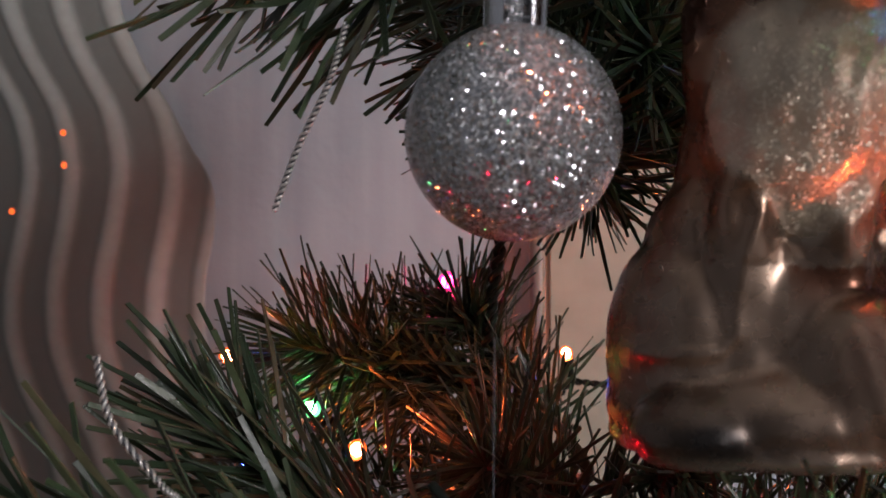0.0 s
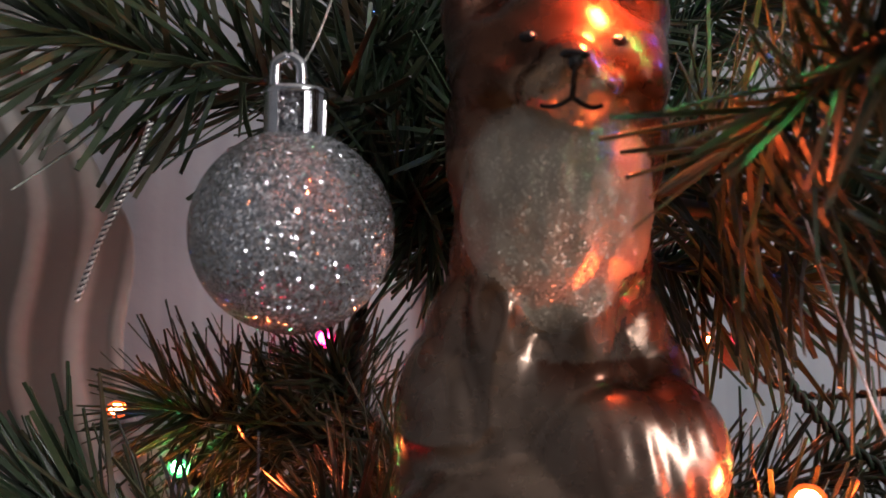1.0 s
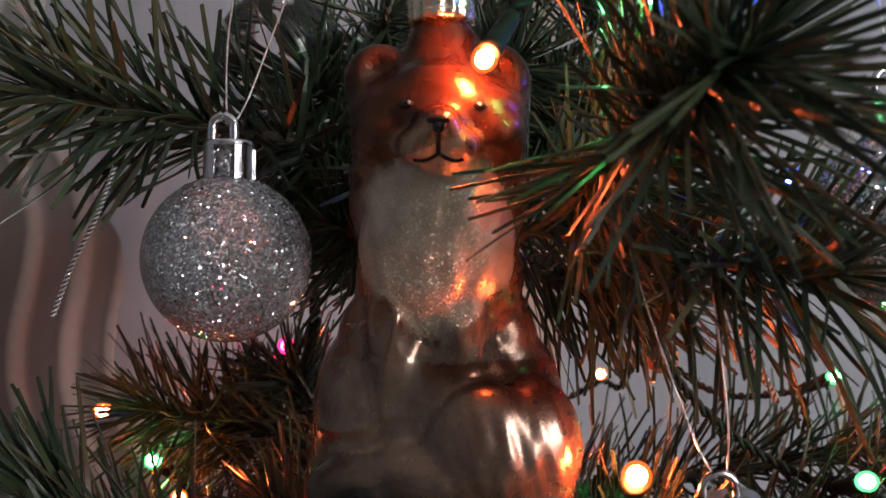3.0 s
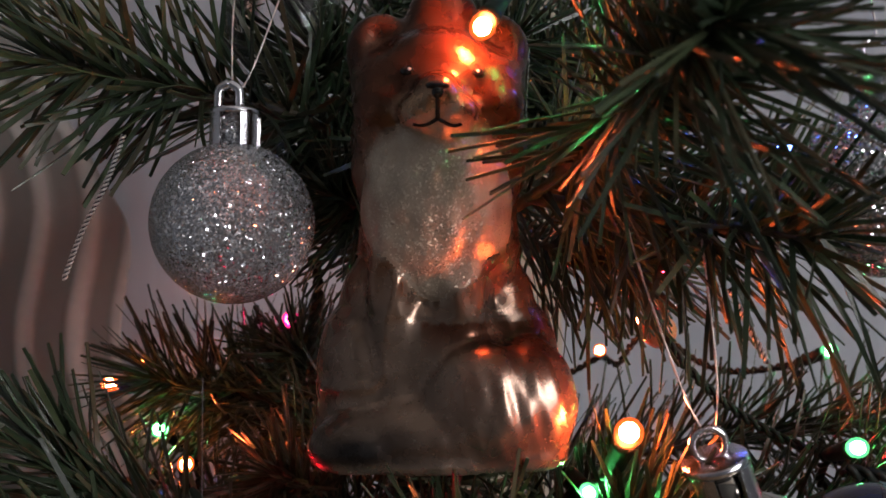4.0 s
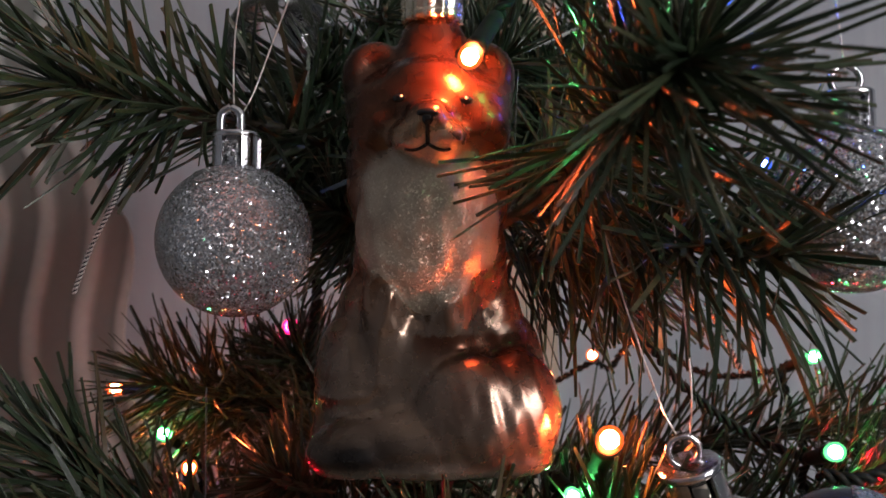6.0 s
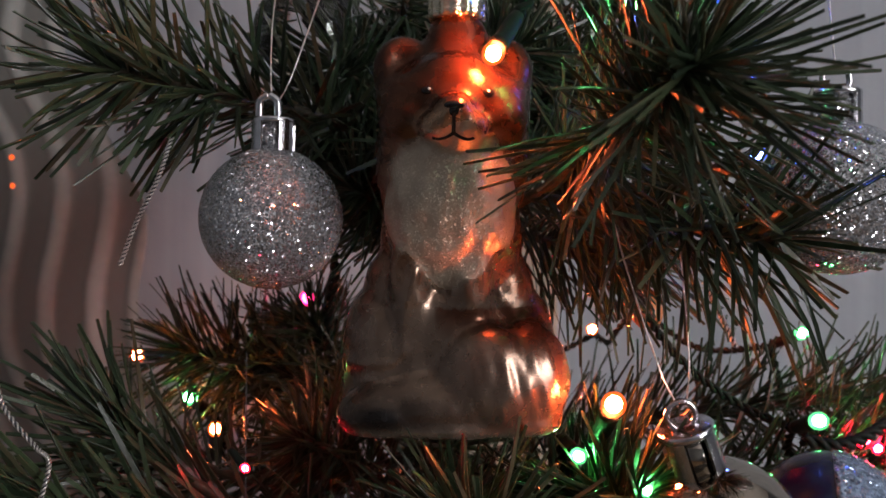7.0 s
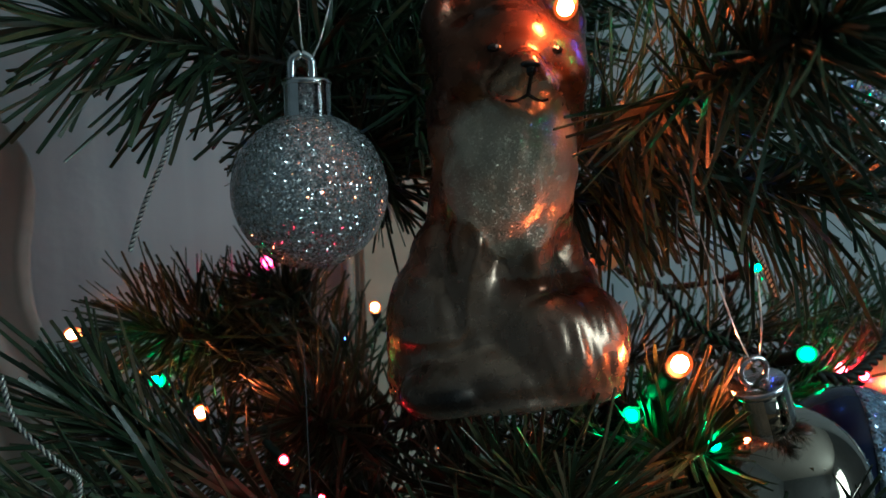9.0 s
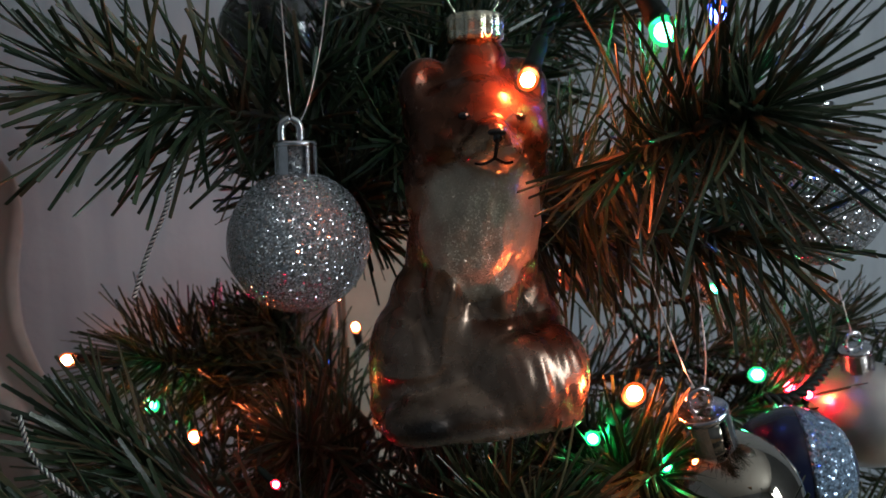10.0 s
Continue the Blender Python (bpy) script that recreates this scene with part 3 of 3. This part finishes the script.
    for v in body.vertices:
        x, y, z = (c * 1000 for c in v.co)
        if -30 < x < -5 and 10 < z < 42 and v.normal.y < 0.1:
            d = to_crease(x, z)
            v.co += v.normal * (0.0004 * math.exp(-(d / 1.0) ** 2) - 0.0003 * math.exp(-((d - 3.0) / 2.0) ** 2))
        if x > 0 and y < 6 and -1 < z < 24:
            w = min(1, x / 5) * min(1, (24 - z) / 6) * min(1, (z + 1) / 5)
            v.co += v.normal * 0.00010 * w * (math.sin((x + 0.3 * z) * 2 * math.pi / 4.1) + 4.0 * noise.noise((x * 0.34, z * 0.10, 2.0)))
        elif z > 82 and abs(x) > 9 and y < 4:
            dish = max(0.0, 1 - math.hypot((abs(x) - 12.8) / 4.8, (z - 91.3) / 6.6) ** 2)
            v.co.y += 0.0021 * dish * dish if v.normal.y < 0 else 0
        elif 30 < z < 72 and y < 2:
            v.co += v.normal * 0.0007 * noise.noise((x * 0.28, y * 0.2, z * 0.13))

    def mixc(a, b, t):
        t = min(1.0, max(0.0, t))
        return tuple(x + (y - x) * t for x, y in zip(a, b))

    rust, copper, brown = (0.125, 0.050, 0.030), (0.21, 0.105, 0.064), (0.070, 0.032, 0.022)
    muzzle = (0.40, 0.25, 0.16)
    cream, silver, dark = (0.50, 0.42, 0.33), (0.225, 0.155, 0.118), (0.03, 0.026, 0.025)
    paint, chest = [], []
    for v in body.vertices:
        x, y, z = (c * 1000 for c in v.co)
        g = min(1.0, max(0.0, (z - 22) / 16))
        x /= 1.05 + 0.09 * g * g * (3 - 2 * g)
        k = min(1.0, max(0.0, (72 - z) / 55))
        y -= 12.5 * k * k * (3 - 2 * k)
        z += 4.0 * min(1.0, max(0.0, (36 - z) / 30))
        nz = noise.noise((x * 0.16, y * 0.16, z * 0.16)) * 2.2
        c = mixc(silver, copper, (z + nz - 30) / 16)
        c = mixc(c, rust, (y + 3) / 9 if z > 26 else (y - 1) / 14)
        if z > 66:
            c = mixc(c, rust, (z - 70 + nz) / 6)
            c = mixc(c, brown, (abs(x) - 12.5 + nz) / 4)
            d = math.hypot((x + 0.4) / 9.0, (z - 73.2) / 5.6)
            if y < -7:
                c = mixc(c, muzzle, (1.2 - d) / 0.6)
        front = -y - 0.9 + nz * 0.3
        w = 0.0
        edge = 1.0 - math.hypot((x + 0.6 - 0.09 * max(0, 52 - z)) / (16.4 * (0.5 + 0.5 * min(1.0, max(0.0, (z - 28) / 22)))), (z - 54 - 0.10 * x) / 21.5) + 0.05 * nz
        if y < 0 and edge > -0.1:
            w = min(1.0, max(0.0, edge / 0.22 + nz * 0.08)) * min(1.0, max(0.0, front / 4))
        c = mixc(c, cream, w)
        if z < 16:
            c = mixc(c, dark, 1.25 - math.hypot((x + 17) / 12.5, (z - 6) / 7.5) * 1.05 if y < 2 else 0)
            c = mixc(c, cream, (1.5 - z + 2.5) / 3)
        if x > -4 and z < 30:
            c = mixc(c, rust, (z - 21 + nz + (x - 8) * 0.22) / 6 if y < 8 else 0.6)
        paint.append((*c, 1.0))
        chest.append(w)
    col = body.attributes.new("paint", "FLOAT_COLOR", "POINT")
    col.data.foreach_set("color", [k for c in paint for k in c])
    body.materials.clear()
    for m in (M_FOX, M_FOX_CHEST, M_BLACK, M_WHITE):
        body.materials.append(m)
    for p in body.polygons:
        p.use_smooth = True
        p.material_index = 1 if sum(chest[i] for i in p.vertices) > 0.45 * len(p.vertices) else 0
    bm = bmesh.new()
    bm.from_mesh(body)

    def add(sub, index):
        for f in sub.faces:
            f.material_index = index
            f.smooth = True
        t = bpy.data.meshes.new("t")
        sub.to_mesh(t)
        sub.free()
        bm.from_mesh(t)
        bpy.data.meshes.remove(t)

    def bead(x, y, z, rx, ry, rz, index):
        b = bmesh.new()
        bmesh.ops.create_uvsphere(b, u_segments=16, v_segments=10, radius=0.001, matrix=Matrix.Translation((x / 1000, y / 1000, z / 1000)) @ Matrix.Diagonal((rx, ry, rz, 1)))
        add(b, index)

    tree_of = BVHTree.FromBMesh(bm)

    def skin(x, z):
        hit = tree_of.ray_cast(Vector((x / 1000, -0.06, z / 1000)), Vector((0, 1, 0)))
        return hit[0].y * 1000 if hit[0] else -10.0

    for ex, ez in ((-6.4, 82.6), (8.0, 82.2)):
        y = skin(ex, ez)
        bead(ex, y + 0.4, ez, 1.75, 0.9, 1.15, 2)
        bead(ex + 0.25, y - 0.45, ez + 0.3, 0.35, 0.2, 0.35, 3)
    y = skin(-0.4, 78)
    bead(-0.4, y + 0.7, 78.0, 2.4, 1.3, 1.05, 2)
    bead(-0.4, y + 0.8, 76.9, 1.35, 1.3, 1.6, 2)

    def line(points, r):
        add(tube_bm([Vector((x / 1000, (skin(x, z) - 0.05) / 1000, z / 1000)) for x, z in points], r / 1000, 8), 2)

    line([(-0.4, 77 - 0.6 * k) for k in range(10)], 0.5)
    line([(-0.4 - 0.55 * k, 71.8 - 1.3 * math.sin(k / 9 * 2.3)) for k in range(10)], 0.42)
    line([(-0.4 + 0.55 * k, 71.8 - 1.3 * math.sin(k / 9 * 2.3)) for k in range(10)], 0.42)
    bmesh.ops.translate(bm, vec=at, verts=bm.verts)
    me = bpy.data.meshes.new("fox_ornament")
    bm.to_mesh(me)
    bm.free()
    for m in body.materials:
        me.materials.append(m)
    ob = new("fox_ornament", me)
    return tagged(ob, "hanging painted glass fox ornament, rust brown with glittered pale chest", "ornament")


FOX = Vector((0.0597, 0.137, 1.168))
fox(FOX)
CAP = thing("ornament_cap", FOX + Vector((0.001, 0.001, 0.1025)), "pleated champagne metal cap on top of the fox ornament", "cap")
part("crown", lathe([(0.0060, 0.0), (0.0071, 0.0003), (0.0072, 0.0022), (0.0070, 0.0026), (0.0072, 0.003), (0.0072, 0.0064), (0.0066, 0.0072), (0.002, 0.0075)], Matrix.Translation(FOX + Vector((0.001, 0.001, 0.1025))), 72, lambda a, h: 0.045 * math.sin(14 * a) if 0.0001 < h < 0.0068 else 0), M_GOLD_CAP, CAP)
hook = smooth_path([FOX + Vector(p) for p in ((-0.004, 0.001, 0.1095), (-0.006, 0.001, 0.1145), (0.001, 0.001, 0.1185), (0.0075, 0.001, 0.1145), (0.0055, 0.001, 0.1095))], 8)
part("wire_loop", tube_bm(hook, 0.00035, 6), M_GOLD_CAP, CAP, "thin golden wire loop")


# ---- baubles ----
def bauble(name, at, r, axis, mat, label, group="baubles on the tree", cap_r=0.0059, cap_h=0.0092, prongs=True):
    at = Vector(at)
    base = thing(name, at, label, "bauble", group)
    up = Vector(axis).normalized()
    right = (Vector((1, 0, 0)) - up * up.x).normalized()
    m = Matrix.Translation(at) @ Matrix((right, up.cross(right), up)).transposed().to_4x4()
    prof = [(r * math.sin(math.pi * (k + 0.02) / 40.04), -r * math.cos(math.pi * (k + 0.02) / 40.04)) for k in range(41)]
    part("ball", lathe(prof, m, 64), mat, base)
    z0 = math.sqrt(r * r - cap_r * cap_r) - 0.0006
    rim = lathe([(cap_r * 0.97, z0 + cap_h * 0.84), (cap_r * 1.005, z0 + cap_h * 0.86), (cap_r * 1.005, z0 + cap_h * 0.96), (cap_r * 0.94, z0 + cap_h), (0.001, z0 + cap_h)], m, 48)
    c = part("cap", rim, M_CHROME, base, "chrome plastic cap with slotted skirt")
    part("neck", lathe([(cap_r * 0.74, z0 - 0.0006), (cap_r * 0.72, z0 + cap_h * 0.84)], m, 32), mat, base)
    for k in range(4):
        tab = bmesh.new()
        rows = []
        for h in (z0 - 0.0002, z0 + cap_h * 0.25, z0 + cap_h * 0.85):
            row = []
            for rr in (cap_r * 0.86, cap_r):
                for q in range(7):
                    a = 2 * math.pi * (k + 0.5) / 4 + radians(-21 + 42 * q / 6)
                    row.append(tab.verts.new(m @ Vector((rr * math.cos(a), rr * math.sin(a), h))))
            rows.append(row)
        for lo, hi in zip(rows, rows[1:]):
            ring = list(range(7)) + list(range(13, 6, -1))
            for q in range(14):
                a, b = ring[q], ring[(q + 1) % 14]
                tab.faces.new((lo[a], lo[b], hi[b], hi[a]))
        for row in (rows[0], rows[-1]):
            for q in range(6):
                tab.faces.new((row[q], row[q + 1], row[q + 8], row[q + 7]))
        bmesh.ops.recalc_face_normals(tab, faces=tab.faces)
        part("tab", tab, M_CHROME, c, smooth=False)
    top = z0 + cap_h
    if prongs:
        for s in (-1, 1):
            p = [m @ Vector((o * 0.0024 - 0.0012, -0.0015, h)) for o, h in ((s, top - 0.0002), (s, top + 0.0030), (0.8 * s, top + 0.0046), (0, top + 0.0058))]
            part("loop", tube_bm(smooth_path(p, 5), 0.0012, 8), M_CHROME, c)
    else:
        part("loop", torus_bm(m @ Matrix.Translation((0, 0, top + 0.0028)) @ Matrix.Rotation(radians(90), 4, "X"), 0.0034, 0.0008), M_CHROME, c)
    return base, m @ Vector((0, 0, top + 0.005))


def thread(base, points, r=0.00021):
    path = smooth_path(points, 14)
    return part("thread", tube_bm(path, r, 6, 0.35), M_THREAD, base, "thin silver hanging thread")


ball, top = bauble("glitter_bauble", (0.0121, 0.1455, 1.2200), 0.0188, (0.02, 0, 1), M_SILVER_GLITTER, "small silver glitter bauble hanging from a branch by thread")
thread(ball, [top + Vector((0.0, 0, -0.0005)), top + Vector((-0.0009, 0, 0.004)), top + Vector((-0.0012, 0.004, 0.022)), top + Vector((-0.0008, 0.018, 0.046))])
thread(ball, [top + Vector((0.0012, 0, -0.0005)), top + Vector((0.0042, 0.001, 0.006)), top + Vector((0.0088, 0.006, 0.022)), top + Vector((0.013, 0.018, 0.042))])
ball2, top = bauble("glitter_bauble", (0.1535, 0.1245, 1.2252), 0.0188, (0.0, 0.05, 1), M_SILVER_GLITTER, "small silver glitter bauble partly hidden behind needles", prongs=False)
thread(ball2, [top, top + Vector((-0.001, 0.002, 0.02)), top + Vector((0.001, 0.01, 0.05))])
silver, top = bauble("mirror_bauble", (0.1245, 0.122, 1.1425), 0.02, (-0.36, -0.12, 1), M_CHAMPAGNE, "shiny champagne mirror bauble lying tilted among needles", prongs=False, cap_r=0.0068, cap_h=0.0120)
thread(silver, [top, top + Vector((-0.0045, 0, 0.009)), top + Vector((-0.012, 0.004, 0.034)), top + Vector((-0.016, 0.01, 0.055))])
thread(silver, [top + Vector((0.002, 0, 0)), top + Vector((0.0025, 0, 0.012)), top + Vector((0.0015, 0.004, 0.036)), top + Vector((0.001, 0.01, 0.055))])
navy, top = bauble("banded_bauble", (0.165, 0.150, 1.137), 0.0195, (0.5, 0.8, 0.3), M_NAVY, "dark navy bauble with a band of blue glitter")
mn = Matrix.Translation((0.165, 0.150, 1.137)) @ upright((0.9, -0.42, 0.12))
part("glitter_band", lathe([(0.0198 * math.cos(a), 0.0198 * math.sin(a)) for a in [radians(8 + 4.2 * k) for k in range(13)]], mn, 64), M_BLUE_GLITTER, navy, "pale blue glitter band")
pearl, top = bauble("pearl_bauble", (0.2235, 0.186, 1.1385), 0.02, (-0.28, -0.1, 1), M_PEARL, "satin pearl champagne bauble resting on needles", prongs=False)
thread(pearl, [top, top + Vector((-0.004, 0, 0.012)), top + Vector((-0.006, 0.005, 0.03))])
glass, top = bauble("glass_bauble", (0.013, 0.212, 1.284), 0.0195, (0.1, 0.9, 0.5), M_GLASS, "clear glass bauble hanging behind the upper branch", prongs=False)
orn, top = bauble("orange_bauble", (0.157, 0.309, 1.181), 0.0075, (0.3, 0, 1), M_ORANGE, "small orange bauble beside a light deep in the tree", cap_r=0.003, cap_h=0.004, prongs=False)

# ---- light string ----
LIGHTS = thing("light_string", (0.08, 0.3, 1.15), "dark green string of small coloured christmas lights, switched on", "lights")


def bulb(at, kind, axis, size=1.0):
    at = Vector(at)
    d = Vector(axis).normalized()
    m = Matrix.Translation(at - d * 0.004 * size) @ upright(d)
    s = size
    prof = [(0.0018 * s, 0.0), (0.0027 * s, 0.0010 * s), (0.0031 * s, 0.0028 * s), (0.0029 * s, 0.0043 * s), (0.0022 * s, 0.0056 * s), (0.0012 * s, 0.0064 * s), (0.0003 * s, 0.0067 * s)]
    sock = [(0.0012 * s, -0.0135 * s), (0.0020 * s, -0.013 * s), (0.0024 * s, -0.010 * s), (0.0026 * s, -0.002 * s), (0.0029 * s, -0.0015 * s), (0.0029 * s, 0.0004 * s), (0.0020 * s, 0.0006 * s)]
    socket = part("socket", lathe(sock, m, 16), M_CABLE, LIGHTS)
    part("bulb", lathe(prof, m, 16), BULBS[kind], socket, "glowing %s bulb" % kind.replace("bright", "bright amber"))
    bm = bmesh.new()
    bmesh.ops.create_uvsphere(bm, u_segments=12, v_segments=8, radius=0.0021 * s, matrix=m @ Matrix.Translation((0, 0, 0.0032 * s)) @ Matrix.Diagonal((1, 1, 1.1, 1)))
    part("filament", bm, FILAMENTS[kind], socket)
    return m @ Vector((0, 0, -0.0135 * s))


ends = []
for at, kind, axis, size in (
    ((-0.0832, 0.3213, 1.1591), "amber", (-1, -0.6, 0.1), 0.95),
    ((-0.0415, 0.2589, 1.1512), "green", (-0.4, -0.6, 0.5), 0.95),
    ((-0.0237, 0.2320, 1.1447), "amber", (0.2, -0.7, 0.5), 0.80),
    ((-0.0009, 0.3171, 1.1247), "amber", (0.2, -0.8, 0.3), 0.65),
    ((0.0017, 0.2925, 1.1894), "pink", (0.35, -0.3, 1), 1.05),
    ((0.0544, 0.3702, 1.1546), "amber", (-0.2, -0.5, 0.9), 0.85),
    ((0.1370, 0.3373, 1.1704), "amber", (-0.2, -0.7, 0.2), 0.85),
    ((0.1530, 0.3300, 1.1845), "amber", (-0.5, -0.6, 0.1), 0.70),
    ((0.2159, 0.2765, 1.1756), "green", (0.4, -0.5, 0.3), 0.95),
    ((0.1850, 0.1970, 1.1550), "green", (0.1, -0.8, 0.3), 1.0),
    ((0.2046, 0.2049, 1.1463), "red", (0.1, -0.8, 0.2), 0.9),
    ((0.1000, 0.1286, 1.1743), "amber", (0.05, -0.75, 0.65), 0.92),
    ((0.0945, 0.1451, 1.1564), "green", (0.2, -0.8, -0.2), 0.7),
    ((0.1081, 0.1259, 1.1530), "green", (0.2, -0.8, 0.2), 0.6),
    ((0.1245, 0.1900, 1.2070), "red", (0.2, -0.9, 0.1), 0.7),
    ((0.0027, 0.1590, 1.1495), "red", (0.5, -0.3, -0.5), 0.45),
    ((-0.0724, 0.3003, 1.1218), "blue", (-0.4, -0.7, 0.1), 0.6),
    ((0.0319, 0.3031, 1.1531), "blue", (-0.2, -0.5, 0.6), 0.6),
    ((0.0997, 0.1085, 1.2676), "green", (0.25, -0.35, -0.9), 1.1),
    ((0.1292, 0.1325, 1.2764), "blue", (0.2, -0.3, -0.8), 1.1),
    ((0.1506, 0.165, 1.2402), "blue", (0.6, -0.5, 0.3), 0.8),
    ((0.1986, 0.1857, 1.1488), "red", (0.3, -0.5, 0.8), 0.6),
    ((0.0115, 0.152, 1.141), "red", (0.8, 0.3, -0.3), 0.38),
    ((0.0683, 0.1203, 1.2582), "bright", (-0.45, -0.45, -0.75), 0.78),
):
    ends.append(bulb(at, kind, axis, size * (1.12 if kind in ("amber", "bright") else 1.0)))


def cable(points, r=0.0009):
    """Two thin wires twisted about one another, joined as one cable."""
    path = smooth_path(points, 30)
    bm = bmesh.new()
    run = 0.0
    ways = ([], [])
    for i, p in enumerate(path):
        q = path[min(i + 1, len(path) - 1)]
        d = (q - path[max(i - 1, 0)]).normalized()
        side = d.cross(Vector((0.3, 0.9, 0.2))).normalized()
        for k in (0, 1):
            ways[k].append(p + (Matrix.Rotation(run / 0.0085 * 2 * math.pi + k * math.pi, 3, d) @ side) * r)
        run += (q - p).length
    for w in ways:
        tube_bm(w, r, 6, bm=bm)
    return part("cable", bm, M_CABLE, LIGHTS)


order = [0, 1, 2, 16, 3, 4, 17, 5, 6, 7, 8, 10, 9, 14, 13, 12, 11]
for a, b in zip(order, order[1:]):
    p, q = ends[a], ends[b]
    if (p - q).length > 0.12 or (a, b) == (14, 13):
        continue
    mid = (p + q) / 2 + Vector((0, 0.012, -0.012))
    cable([p, p.lerp(mid, 0.5) + Vector((0.002, 0.004, -0.003)), mid, q.lerp(mid, 0.5) + Vector((-0.002, 0.004, -0.003)), q])
cable([ends[23], ends[23] + Vector((0.008, 0.006, 0.012)), (0.088, 0.15, 1.285), (0.1, 0.16, 1.29), ends[18]])
cable([ends[18], (0.12, 0.15, 1.291), ends[19]])
cable([(0.165, 0.166, 1.156), (0.178, 0.168, 1.154), (0.195, 0.176, 1.158), (0.212, 0.190, 1.162), (0.235, 0.215, 1.160)], 0.0011)
cable([(0.014, 0.262, 1.170), (0.0155, 0.258, 1.188), (0.0175, 0.256, 1.202), (0.016, 0.262, 1.214)], 0.0011)


# ---- silver cords ----
def cord(points, r, label):
    base = thing("silver_cord", points[0], label, "cord", "silver cords on the tree")
    path = smooth_path(points, 16)
    part("core", tube_bm(path, r * 0.8, 6), M_CORD_DARK, base)
    for ph in (0, math.pi):
        bm = bmesh.new()
        n = len(path)
        wound = []
        for i in range(n * 3):
            s = i / (n * 3 - 1) * (n - 1)
            k = min(int(s), n - 2)
            p = path[k].lerp(path[k + 1], s - k)
            d = (path[k + 1] - path[k]).normalized()
            o = d.orthogonal().normalized()
            length = s / (n - 1) * sum((b - a).length for a, b in zip(path, path[1:]))
            wound.append(p + (Matrix.Rotation(ph + length / 0.0026 * 2 * math.pi, 3, d) @ o) * r * 0.7)
        part("strand", tube_bm(wound, r * 0.5, 5), M_THREAD, base, "bright silver strand")
    return base


cord([(-0.0185, 0.160, 1.243), (-0.0215, 0.157, 1.231), (-0.027, 0.156, 1.219), (-0.0315, 0.156, 1.207)], 0.0006, "thin twisted silver and black cord end hanging down")
cord([(0.126, 0.14, 1.204), (0.130, 0.14, 1.196), (0.1345, 0.14, 1.187)], 0.0007, "thin twisted silver cord end hanging among needles")
cord([(-0.058, 0.14, 1.182), (-0.0555, 0.14, 1.171), (-0.047, 0.139, 1.161), (-0.043, 0.138, 1.157), (-0.0445, 0.136, 1.147)], 0.0006, "thin silver cord draped over low needles")

hang = thing("hanging_thread", (0.008, 0.133, 1.186), "thin dark thread hanging straight down among needles", "thread")
part("strand", tube_bm(smooth_path([(0.0082, 0.133, 1.186), (0.008, 0.133, 1.16), (0.0081, 0.133, 1.128)], 10), 0.00014, 5), M_CORD_DARK, hang)

# ---- small lights on the curtain ----
FAIRY = thing("fairy_lights", (-0.25, 0.49, 1.2), "tiny warm fairy lights on the curtain", "lights")
for x, z in ((-0.252, 1.222), (-0.222, 1.268), (-0.2215, 1.249)):
    bm = bmesh.new()
    bmesh.ops.create_uvsphere(bm, u_segments=10, v_segments=8, radius=0.0016, matrix=Matrix.Translation((x, 0.489, z)) @ Matrix.Diagonal((1, 1, 1.2, 1)))
    part("bulb", bm, BULBS["amber"], FAIRY)
